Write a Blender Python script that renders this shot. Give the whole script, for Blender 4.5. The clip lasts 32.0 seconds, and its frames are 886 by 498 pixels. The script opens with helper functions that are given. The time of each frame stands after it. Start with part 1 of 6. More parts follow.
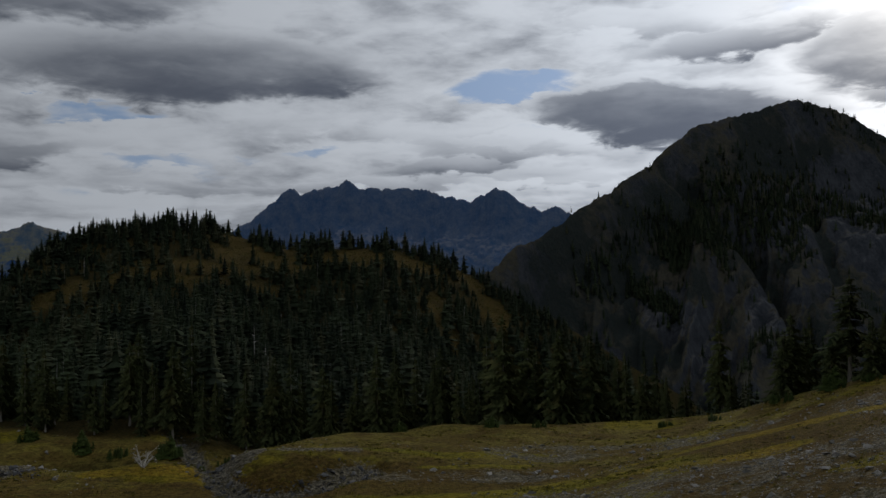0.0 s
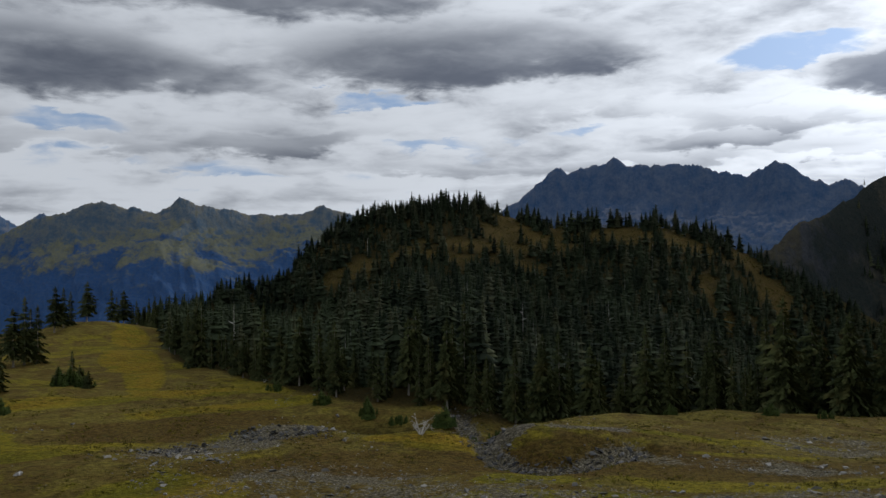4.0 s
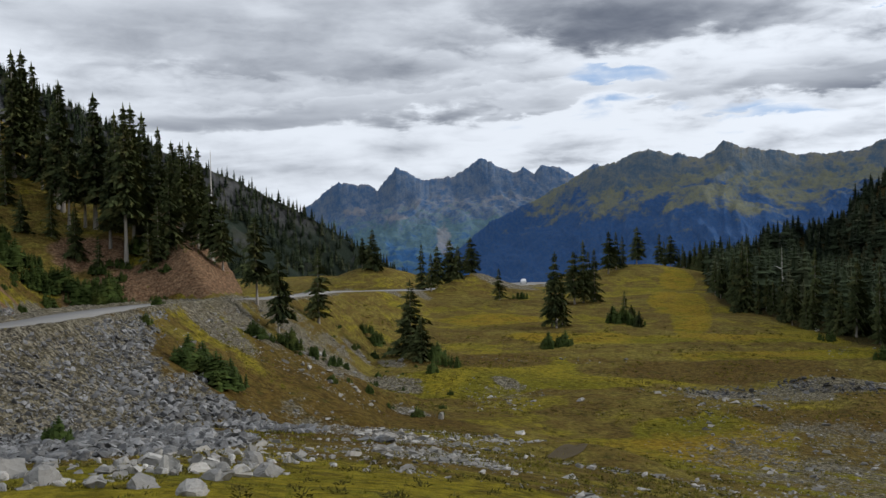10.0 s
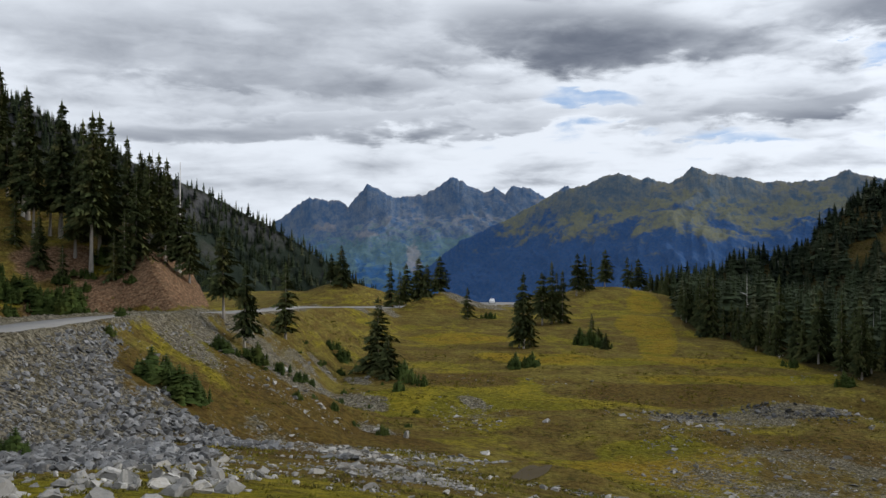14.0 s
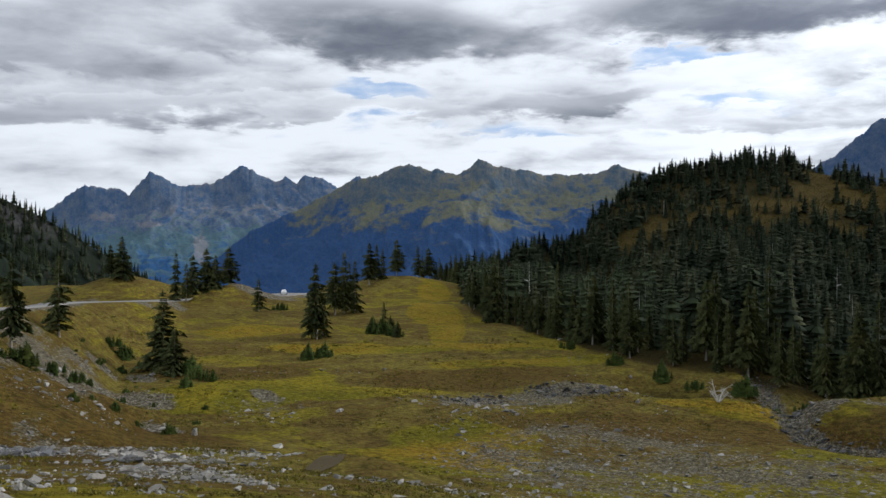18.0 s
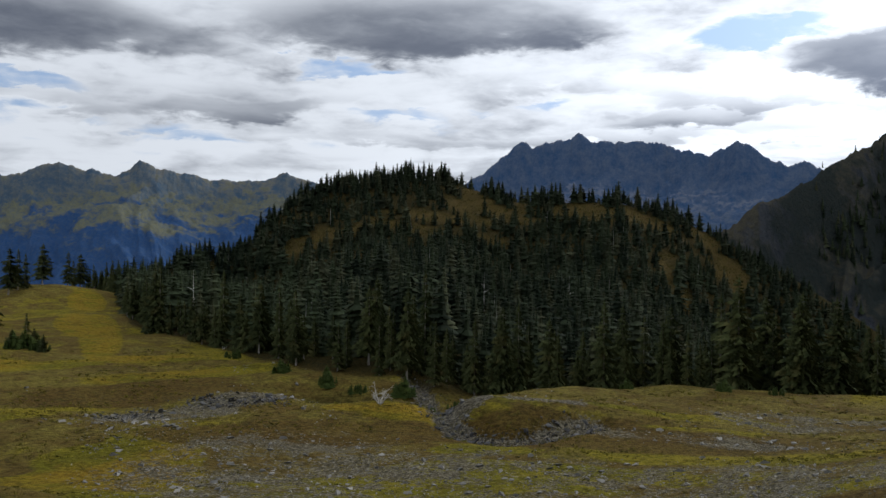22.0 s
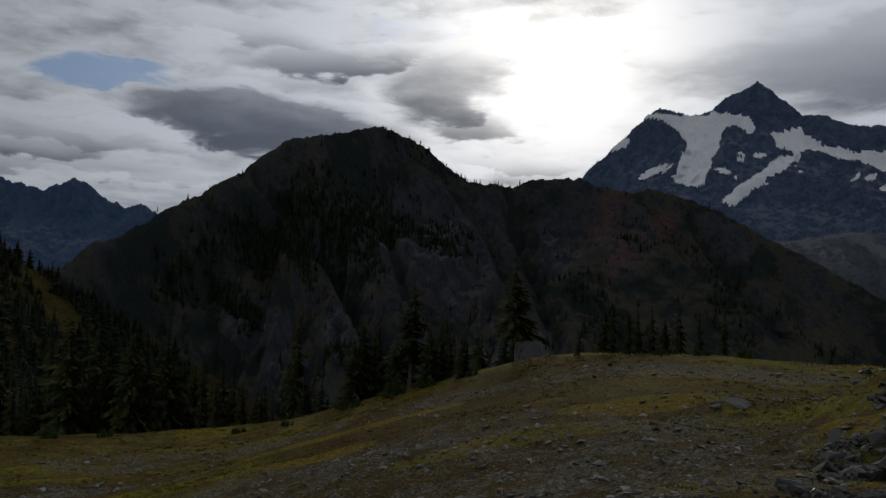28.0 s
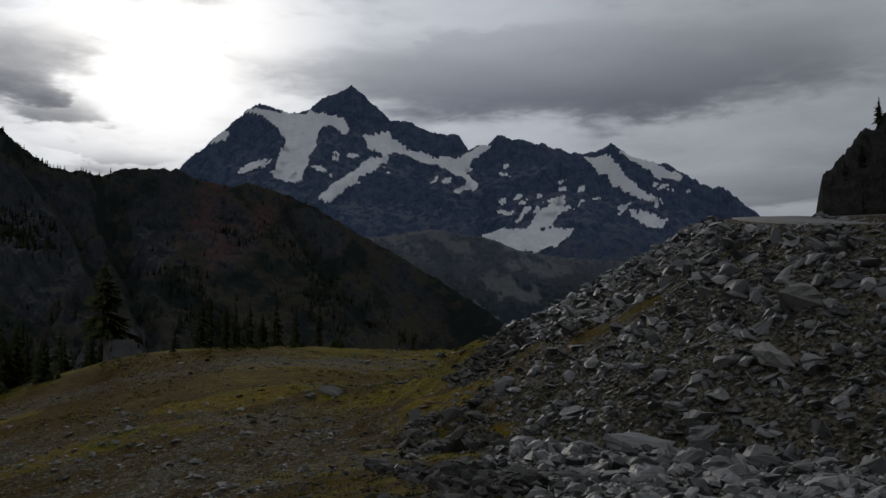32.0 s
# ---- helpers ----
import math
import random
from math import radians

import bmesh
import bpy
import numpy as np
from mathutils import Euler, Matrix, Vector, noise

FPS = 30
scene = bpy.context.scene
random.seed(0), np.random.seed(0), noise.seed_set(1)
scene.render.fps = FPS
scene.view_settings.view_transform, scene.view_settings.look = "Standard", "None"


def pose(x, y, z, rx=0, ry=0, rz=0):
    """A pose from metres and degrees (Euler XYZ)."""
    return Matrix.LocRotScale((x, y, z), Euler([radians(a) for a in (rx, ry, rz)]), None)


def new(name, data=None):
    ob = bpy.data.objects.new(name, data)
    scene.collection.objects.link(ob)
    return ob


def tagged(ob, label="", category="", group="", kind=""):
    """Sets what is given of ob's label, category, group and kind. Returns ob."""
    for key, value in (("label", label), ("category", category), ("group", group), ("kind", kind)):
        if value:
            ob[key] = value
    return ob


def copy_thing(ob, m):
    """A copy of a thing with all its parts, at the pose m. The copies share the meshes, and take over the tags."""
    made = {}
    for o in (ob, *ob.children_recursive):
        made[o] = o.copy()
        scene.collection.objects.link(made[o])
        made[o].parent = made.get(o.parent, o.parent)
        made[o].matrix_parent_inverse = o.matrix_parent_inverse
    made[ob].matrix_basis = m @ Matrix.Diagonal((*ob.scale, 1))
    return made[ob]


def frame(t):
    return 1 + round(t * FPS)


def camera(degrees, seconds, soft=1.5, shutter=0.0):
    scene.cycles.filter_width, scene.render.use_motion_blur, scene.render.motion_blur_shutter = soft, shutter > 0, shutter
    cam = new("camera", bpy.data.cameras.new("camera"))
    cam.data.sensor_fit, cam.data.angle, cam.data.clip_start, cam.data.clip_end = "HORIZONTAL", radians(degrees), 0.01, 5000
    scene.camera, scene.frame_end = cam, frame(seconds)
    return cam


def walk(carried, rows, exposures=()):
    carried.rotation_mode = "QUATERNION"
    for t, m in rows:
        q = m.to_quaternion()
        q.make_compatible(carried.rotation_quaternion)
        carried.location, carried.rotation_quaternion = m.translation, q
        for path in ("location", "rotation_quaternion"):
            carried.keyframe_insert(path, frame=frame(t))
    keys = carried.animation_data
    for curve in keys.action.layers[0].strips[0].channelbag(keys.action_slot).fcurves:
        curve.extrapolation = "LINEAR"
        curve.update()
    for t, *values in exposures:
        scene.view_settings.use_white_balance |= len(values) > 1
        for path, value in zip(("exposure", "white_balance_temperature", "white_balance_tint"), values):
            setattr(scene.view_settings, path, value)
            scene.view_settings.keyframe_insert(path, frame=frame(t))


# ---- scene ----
cam = camera(54.04, 32.0)
EYE_Z = 1.6

# the camera stands on a knoll and turns: seconds, tilt, roll, heading
TURN = [
    (0.0, 93.00, 1.00, 0.05),
    (0.5, 92.63, 0.93, 1.12),
    (1.0, 92.49, 0.72, 3.27),
    (1.5, 92.11, 0.76, 5.69),
    (2.0, 91.69, 0.46, 6.94),
    (2.5, 91.59, 0.34, 8.59),
    (3.0, 91.68, 0.42, 11.16),
    (3.5, 92.06, 0.27, 14.10),
    (4.0, 91.84, 0.54, 17.52),
    (4.5, 91.69, 0.79, 22.10),
    (6.5, 90.47, -0.19, 30.97),
    (7.0, 89.55, -0.07, 34.30),
    (7.5, 89.48, 0.06, 37.34),
    (8.0, 89.38, -0.32, 38.50),
    (8.5, 89.20, -0.18, 40.05),
    (9.0, 87.80, 0.78, 47.95),
    (9.5, 88.11, 1.18, 50.44),
    (10.0, 88.68, 1.14, 52.33),
    (10.5, 89.16, 0.90, 53.40),
    (11.0, 89.46, 0.93, 54.06),
    (11.5, 89.49, 0.90, 53.61),
    (12.0, 89.54, 0.62, 53.38),
    (12.5, 89.32, 0.30, 52.69),
    (13.0, 89.43, -0.12, 51.92),
    (13.5, 89.81, -0.40, 51.10),
    (14.0, 89.87, -0.33, 50.35),
    (14.5, 89.35, -0.37, 48.87),
    (16.5, 88.99, -0.15, 41.55),
    (17.0, 89.23, -0.24, 39.85),
    (17.5, 89.57, -0.34, 38.50),
    (18.0, 89.26, -0.10, 36.72),
    (18.5, 88.96, -0.06, 34.58),
    (19.0, 88.85, 0.09, 32.38),
    (19.5, 88.74, 0.15, 31.05),
    (20.0, 88.61, -0.25, 29.78),
    (20.5, 88.92, -0.25, 25.24),
    (21.0, 89.05, -0.23, 20.92),
    (21.5, 89.60, -0.60, 17.89),
    (22.0, 89.96, -0.87, 15.06),
    (22.5, 90.12, -0.86, 12.89),
    (23.0, 89.90, -0.69, 10.86),
    (23.5, 89.64, -0.61, 8.57),
    (24.0, 89.67, -0.53, 5.49),
    (24.5, 89.61, -0.54, 2.62),
    (25.0, 89.83, -0.36, -0.57),
    (25.5, 90.54, -0.35, -6.08),
    (27.5, 93.09, -2.00, -22.71),
    (28.0, 93.58, -1.67, -26.89),
    (28.5, 93.95, -1.04, -30.92),
    (29.0, 93.92, -0.77, -35.35),
    (29.5, 94.01, -1.01, -39.32),
    (30.0, 94.03, -0.88, -42.33),
    (30.5, 93.49, -0.72, -44.88),
    (31.0, 93.52, -1.20, -47.08),
    (31.5, 93.84, -0.96, -50.32),
    (32.0, 93.68, -0.50, -52.89),
]
walk(cam, [(t, pose(0, 0, EYE_Z, rx, ry, rz)) for t, rx, ry, rz in TURN], [(0.0, -1.05), (1.0, -0.8), (2.0, -0.58), (3.0, -0.5), (4.0, -0.32), (6.5, 0.12), (9.0, 0.27), (14.0, 0.3), (17.0, 0.34), (20.0, 0.27), (22.0, 0.05), (24.0, -0.26), (25.0, -0.38), (27.5, -1.45), (30.0, -1.6), (32.0, -1.5)])

# ---- world and sun ----
SUN_AZ, SUN_EL = -34.0, 17.0
world = bpy.data.worlds.new("sky")
scene.world = world
world.use_nodes = True


class Nodes:
    """Small helper to write node trees as plain expressions."""

    def __init__(self, tree):
        self.tree = tree

    def node(self, kind, **settings):
        n = self.tree.nodes.new(kind)
        for key, value in settings.items():
            if key == "operation":
                n.operation = value
            elif key == "data_type":
                n.data_type = value
            elif key == "blend_type":
                n.blend_type = value
        return n

    def put(self, socket, value):
        if isinstance(value, bpy.types.NodeSocket):
            self.tree.links.new(value, socket)
        elif value is not None:
            socket.default_value = value

    def math(self, op, a, b=None, c=None, clamp=False):
        n = self.node("ShaderNodeMath", operation=op)
        n.use_clamp = clamp
        for i, v in enumerate((a, b, c)):
            self.put(n.inputs[i], v)
        return n.outputs[0]

    def mix(self, fac, a, b, blend="MIX"):
        n = self.node("ShaderNodeMix", data_type="RGBA", blend_type=blend)
        self.put(n.inputs[0], fac)
        self.put(n.inputs[6], a)
        self.put(n.inputs[7], b)
        return n.outputs[2]

    def noise(self, vector, scale, detail=4.0, rough=0.55, distortion=0.0):
        n = self.node("ShaderNodeTexNoise")
        self.put(n.inputs["Vector"], vector)
        self.put(n.inputs["Scale"], scale)
        self.put(n.inputs["Detail"], detail)
        self.put(n.inputs["Roughness"], rough)
        self.put(n.inputs["Distortion"], distortion)
        return n.outputs[0]

    def step(self, value, lo, hi):
        n = self.node("ShaderNodeMapRange")
        n.interpolation_type = "SMOOTHSTEP"
        self.put(n.inputs[0], value)
        self.put(n.inputs[1], lo)
        self.put(n.inputs[2], hi)
        return n.outputs[0]

    def xyz(self, x, y, z):
        n = self.node("ShaderNodeCombineXYZ")
        for i, v in enumerate((x, y, z)):
            self.put(n.inputs[i], v)
        return n.outputs[0]

    def split(self, vector):
        n = self.node("ShaderNodeSeparateXYZ")
        self.put(n.inputs[0], vector)
        return n.outputs

    def scaled(self, vector, s):
        n = self.node("ShaderNodeVectorMath", operation="MULTIPLY")
        self.put(n.inputs[0], vector)
        n.inputs[1].default_value = s
        return n.outputs[0]


# clouds: heading, height, half width, half height, lean (degrees), amount
DARK_CLOUDS = [
    (41.0, 13.4, 9.5, 2.2, 5.0, 0.85), (16.2, 14.4, 11.5, 2.1, -1.0, 0.95), (28.6, 8.8, 6.0, 0.85, -3.0, 0.7), (-15.2, 11.2, 9.5, 2.0, 4.0, 1.15), (-26.6, 14.3, 4.6, 2.6, 0.0, 0.8), (-28.4, 11.8, 3.0, 1.2, 0.0, 0.75), (-19.0, 15.8, 7.0, 1.0, -8.0, 0.7), (-13.0, 16.8, 6.0, 0.8, 0.0, 0.5),
    (-0.7, 8.4, 5.0, 0.7, 0.0, 0.7), (-4.0, 9.4, 6.0, 0.8, 2.0, 0.6), (5.0, 10.8, 9.0, 0.8, -2.0, 0.35), (60.0, 12.2, 16.0, 3.4, 0.0, 0.5), (60.0, 7.6, 14.0, 1.0, -4.0, 0.55), (50.0, 9.6, 8.0, 0.7, -3.0, 0.35), (-61.0, 15.2, 21.0, 3.6, 0.0, 0.75), (-72.0, 10.5, 13.0, 2.6, 0.0, 0.35), (5.0, 7.2, 9.0, 0.4, 0.0, 0.5), (-6.5, 7.6, 6.0, 0.35, 0.0, 0.5), (18.0, 7.0, 8.0, 0.45, 0.0, 0.5), (0.0, 10.0, 6.0, 0.4, 3.0, 0.4), (45.0, 8.0, 10.0, 0.5, -2.0, 0.4),
    (-72.0, 7.4, 12.0, 1.5, 0.0, 0.6), (-33.0, 10.7, 4.0, 0.25, 0.0, 0.35), (30.0, 18.5, 16.0, 2.0, 0.0, 0.7), (-31.0, 9.3, 5.0, 0.5, 0.0, 0.5),
]
BRIGHT_CLOUDS = [
    (-34.0, 13.5, 4.5, 3.6, 0.0, 1.0), (33.0, 11.0, 4.0, 1.0, 0.0, 0.7), (22.5, 10.8, 6.0, 1.1, 0.0, 0.8), (7.0, 9.8, 5.0, 0.6, 0.0, 0.6), (45.0, 6.8, 9.0, 0.6, 0.0, 0.6), (-22.0, 17.6, 6.0, 1.3, 0.0, 0.7),
    (-2.0, 11.2, 6.0, 0.7, -3.0, 0.7), (-40.0, 17.4, 6.0, 1.3, 0.0, 0.7), (-6.5, 9.8, 5.0, 0.45, 3.0, 0.5), (-52.0, 19.5, 9.0, 1.6, 0.0, 0.6), (25.0, 6.2, 30.0, 0.7, 0.0, 0.4), (64.0, 9.6, 8.0, 0.7, 0.0, 0.5), (46.0, 10.6, 8.0, 0.7, 4.0, 0.5),
]
BLUE_GAPS = [
    (-4.8, 13.7, 4.2, 1.1, -3.0, 1.0), (-24.0, 17.8, 4.0, 0.7, 0.0, 0.7), (-32.5, 16.5, 1.6, 1.3, -20.0, 0.8), (22.0, 11.6, 4.5, 0.6, -3.0, 0.8), (34.6, 7.5, 4.0, 0.5, 0.0, 0.7), (40.6, 9.4, 4.0, 0.8, 3.0, 0.7),
    (10.5, 9.3, 4.0, 0.6, 0.0, 0.7), (31.0, 6.8, 5.0, 0.5, 0.0, 0.5), (17.0, 8.2, 4.0, 0.5, 0.0, 0.6), (-73.0, 4.5, 6.0, 0.8, 0.0, 0.6),
]


def build_sky():
    tree = world.node_tree
    tree.nodes.clear()
    k = Nodes(tree)
    out = k.node("ShaderNodeOutputWorld")
    back = k.node("ShaderNodeBackground")
    sky = k.node("ShaderNodeTexSky")
    sky.sky_type, sky.sun_disc = "NISHITA", False
    sky.sun_elevation, sky.sun_rotation = radians(SUN_EL), radians(-SUN_AZ)
    way = k.node("ShaderNodeTexCoord").outputs["Generated"]
    x, y, z = k.split(way)
    # flat cloud layers seen in perspective
    high = k.math("MAXIMUM", z, 0.0)
    reach = k.math("DIVIDE", 1.0, k.math("ADD", high, 0.10))
    plan = k.xyz(k.math("MULTIPLY", x, reach), k.math("MULTIPLY", y, reach), 0.0)
    warp = k.noise(plan, 1.1, 4.0, 0.6)
    flow = k.node("ShaderNodeVectorMath", operation="ADD")
    k.put(flow.inputs[0], plan)
    k.put(flow.inputs[1], k.xyz(k.math("MULTIPLY", warp, 0.7), k.math("MULTIPLY", warp, 0.45), 0.0))
    plan = flow.outputs[0]
    n1 = k.noise(plan, 0.9, 3.0, 0.5)
    n2 = k.noise(plan, 2.2, 4.0, 0.5)
    fine = k.noise(plan, 5.0, 5.0, 0.55)
    side = k.math("MULTIPLY", k.math("ARCTAN2", k.math("MULTIPLY", x, -1.0), y), 57.2958)
    lift = k.math("MULTIPLY", k.math("ARCSINE", z), 57.2958)
    streak = k.noise(k.xyz(k.math("MULTIPLY", side, 0.11), k.math("MULTIPLY", lift, 0.62), k.math("MULTIPLY", n1, 0.8)), 1.0, 4.0, 0.5, 0.5)
    puff = k.noise(k.xyz(k.math("MULTIPLY", side, 0.13), k.math("MULTIPLY", lift, 0.42), k.math("MULTIPLY", n1, 0.25)), 1.0, 5.0, 0.52)
    curl = k.noise(k.xyz(k.math("MULTIPLY", side, 0.34), k.math("MULTIPLY", lift, 1.0), k.math("MULTIPLY", puff, 1.5)), 1.0, 6.0, 0.58, 0.4)
    az = k.math("ADD", side, k.math("MULTIPLY", k.math("SUBTRACT", puff, 0.5), 8.0))
    el = k.math("ADD", lift, k.math("ADD", k.math("MULTIPLY", k.math("ADD", k.math("SUBTRACT", puff, 0.5), k.math("MULTIPLY", k.math("SUBTRACT", curl, 0.5), 0.6)), 3.4), k.math("MULTIPLY", k.math("SUBTRACT", n1, 0.5), 2.0)))

    def lobes(rows, shaded=False):
        total = None
        for a, e, w, h, lean, amount in rows:
            c, s = math.cos(radians(lean)), math.sin(radians(lean))
            da, de = k.math("SUBTRACT", az, a), k.math("SUBTRACT", el, e)
            p = k.math("MULTIPLY_ADD", da, c / w, k.math("MULTIPLY", de, s / w))
            q = k.math("MULTIPLY_ADD", de, c / h, k.math("MULTIPLY", da, -s / h))
            d = k.math("ADD", k.math("MULTIPLY", p, p), k.math("MULTIPLY", q, q))
            v = k.math("MULTIPLY", k.step(d, 1.75, 0.35), amount)
            if shaded:
                v = k.math("MULTIPLY", v, k.math("MULTIPLY_ADD", q, -0.3, 0.95))
            total = v if total is None else k.math("MAXIMUM", total, v)
        return total

    dark, bright, blue = lobes(DARK_CLOUDS, True), lobes(BRIGHT_CLOUDS), lobes(BLUE_GAPS)
    toward = k.node("ShaderNodeVectorMath", operation="DOT_PRODUCT")
    k.put(toward.inputs[0], way)
    toward.inputs[1].default_value = Vector((-math.sin(radians(SUN_AZ)) * math.cos(radians(SUN_EL)), math.cos(radians(SUN_AZ)) * math.cos(radians(SUN_EL)), math.sin(radians(SUN_EL))))
    glow = k.math("POWER", k.math("MAXIMUM", toward.outputs["Value"], 0.0), 75.0)
    # thickness of the cloud: thin is white, thick is grey, none lets the blue through
    def about(v, gain):
        return k.math("MULTIPLY", k.math("SUBTRACT", v, 0.5), gain)

    low = k.math("MULTIPLY_ADD", k.step(lift, 11.0, 5.0), 1.3, 0.2)
    calm = k.math("MULTIPLY", k.math("MULTIPLY_ADD", k.step(side, -40.0, -52.0), -0.65, 1.0), k.math("MULTIPLY_ADD", k.step(side, 44.0, 60.0), -0.4, 1.0))
    thick = k.math("ADD", k.math("ADD", about(n1, 0.3), about(puff, 1.45)), k.math("ADD", k.math("MULTIPLY", about(streak, 1.1), low), about(curl, 0.7)))
    thick = k.math("MULTIPLY", thick, k.math("MULTIPLY", calm, k.math("MULTIPLY_ADD", dark, -0.4, 1.0)))
    rim = k.math("MULTIPLY", k.math("MULTIPLY", dark, k.math("MAXIMUM", k.math("SUBTRACT", 0.8, dark), 0.0)), k.math("POWER", k.math("MULTIPLY_ADD", toward.outputs["Value"], 0.5, 0.5), 4.0))
    thick = k.math("ADD", thick, k.math("MULTIPLY_ADD", dark, 0.58, 0.47))
    thick = k.math("SUBTRACT", thick, k.math("MULTIPLY", rim, 1.5))
    thick = k.math("SUBTRACT", thick, k.math("MULTIPLY", bright, 0.26))
    thick = k.math("SUBTRACT", thick, k.math("MULTIPLY", k.step(high, 0.36, 0.7), 0.22))
    cover = k.step(k.math("SUBTRACT", thick, k.math("MULTIPLY", blue, k.math("MULTIPLY_ADD", curl, 1.6, -0.1))), -0.30, 0.12)
    grey = k.step(thick, 0.20, 1.25)
    cloud = k.mix(grey, (0.715, 0.765, 0.84, 1), (0.122, 0.142, 0.187, 1))
    # the sky is brighter towards the sun, dim behind
    facing = k.math("MULTIPLY_ADD", toward.outputs["Value"], 0.5, 0.5)
    gain = k.math("MULTIPLY_ADD", k.math("POWER", facing, 10.0), 1.35, 0.92)
    cloud = k.mix(1.0, cloud, k.xyz(gain, gain, gain), "MULTIPLY")
    lit = k.mix(glow, cloud, k.mix(grey, (3.6, 3.5, 3.4, 1), (0.62, 0.63, 0.66, 1)))
    air = k.mix(1.0, sky.outputs[0], (0.085, 0.085, 0.085, 1), "MULTIPLY")
    blue_air = k.mix(1.0, (0.34, 0.49, 0.77, 1), k.xyz(gain, gain, gain), "MULTIPLY")
    clear = k.mix(glow, k.mix(0.75, air, blue_air), (4.0, 4.0, 4.0, 1))
    k.put(back.inputs[0], k.mix(cover, clear, lit))
    back.inputs[1].default_value = SKY_STRENGTH
    tree.links.new(back.outputs[0], out.inputs[0])


SKY_STRENGTH = 1.0
build_sky()
sun = new("sun", bpy.data.lights.new("sun", "SUN"))
sun.data.energy, sun.data.angle, sun.data.color = 1.5, radians(10), (1.0, 0.93, 0.82)
sun.rotation_euler = Euler((radians(90 - SUN_EL), 0, radians(SUN_AZ + 180)))

# ---- numbers in the plane ----
LATTICE = np.random.RandomState(7).rand(256, 256)


def value_noise(x, y):
    xi, yi = np.floor(x).astype(int), np.floor(y).astype(int)
    fx, fy = x - xi, y - yi
    fx, fy = fx * fx * (3 - 2 * fx), fy * fy * (3 - 2 * fy)
    a, b = LATTICE[xi & 255, yi & 255], LATTICE[(xi + 1) & 255, yi & 255]
    c, d = LATTICE[xi & 255, (yi + 1) & 255], LATTICE[(xi + 1) & 255, (yi + 1) & 255]
    return (a * (1 - fx) + b * fx) * (1 - fy) + (c * (1 - fx) + d * fx) * fy


def fbm(x, y, octaves=5, gain=0.5):
    total, amp, norm = 0.0, 1.0, 0.0
    for i in range(octaves):
        total = total + amp * (value_noise(x * 2 ** i + 17.3 * i, y * 2 ** i - 9.1 * i) * 2 - 1)
        norm += amp
        amp *= gain
    return total / norm


def ridged(x, y, octaves=5, gain=0.55):
    total, amp, norm = 0.0, 1.0, 0.0
    for i in range(octaves):
        total = total + amp * (1 - np.abs(value_noise(x * 2 ** i + 31.7 * i, y * 2 ** i + 5.3 * i) * 2 - 1))
        norm += amp
        amp *= gain
    return total / norm


def ss(lo, hi, v):
    t = np.clip((v - lo) / (hi - lo), 0, 1)
    return t * t * (3 - 2 * t)


def smax(a, b, k):
    h = np.clip(0.5 + 0.5 * (a - b) / k, 0, 1)
    return b + (a - b) * h + k * h * (1 - h)


def polar(az, r):
    a = np.radians(az)
    return -r * np.sin(a), r * np.cos(a)


def heading(x, y):
    return np.degrees(np.arctan2(-x, y)), np.hypot(x, y)


def rise(el, r):
    """Height above the ground's zero of what stands el degrees over the eye at r metres."""
    return EYE_Z + r * np.tan(np.radians(el))


# ---- the plan ----
# road round the knoll, climbing: heading, distance, height
ROAD = [
    (40.0, 330, -20.5), (45.8, 300, -17.6), (50.5, 262, -16.2), (55.6, 215, -13.4), (59.5, 165, -9.8), (61.7, 132, -7.9), (65.0, 108, -6.5),
    (67.5, 94, -5.5), (70.9, 80, -4.6), (74.2, 67, -3.9), (77.4, 57, -3.5), (80.5, 50, -3.1), (90.0, 43, -2.4),
    (110.0, 39, -1.2), (140.0, 37, 0.1), (180.0, 37, 1.4), (220.0, 36, 2.8), (250.0, 36, 4.0), (270.0, 38.5, 4.7),
    (280.0, 43.5, 5.3), (284.5, 50, 6.2), (286.5, 61, 7.5), (286.6, 75, 8.9), (284.0, 92, 10.4), (279.0, 106, 11.8), (270.0, 116, 13.0), (262.0, 122, 14.0),
]
ROAD_HALF = 2.2


def smooth_line(points, steps=8):
    p = np.array([(*polar(a, r), z) for a, r, z in points], float)
    p = np.vstack([2 * p[0] - p[1], p, 2 * p[-1] - p[-2]])
    out = []
    for i in range(1, len(p) - 2):
        for t in np.arange(steps) / steps:
            a, b, c, d = p[i - 1:i + 3]
            out.append(0.5 * (2 * b + (c - a) * t + (2 * a - 5 * b + 4 * c - d) * t * t + (3 * b - a - 3 * c + d) * t ** 3))
    out.append(p[-2])
    return np.array(out)


ROAD_LINE = smooth_line(ROAD)


def near_line(x, y, line):
    """Distance to a line in plan and the line's height there."""
    best, height = np.full(x.shape, 1e9), np.zeros(x.shape)
    for a, b in zip(line[:-1], line[1:]):
        ab = b - a
        t = np.clip(((x - a[0]) * ab[0] + (y - a[1]) * ab[1]) / (ab[0] ** 2 + ab[1] ** 2 + 1e-9), 0, 1)
        d = np.hypot(x - a[0] - t * ab[0], y - a[1] - t * ab[1])
        m = d < best
        best = np.where(m, d, best)
        height = np.where(m, a[2] + t * ab[2], height)
    return best, height


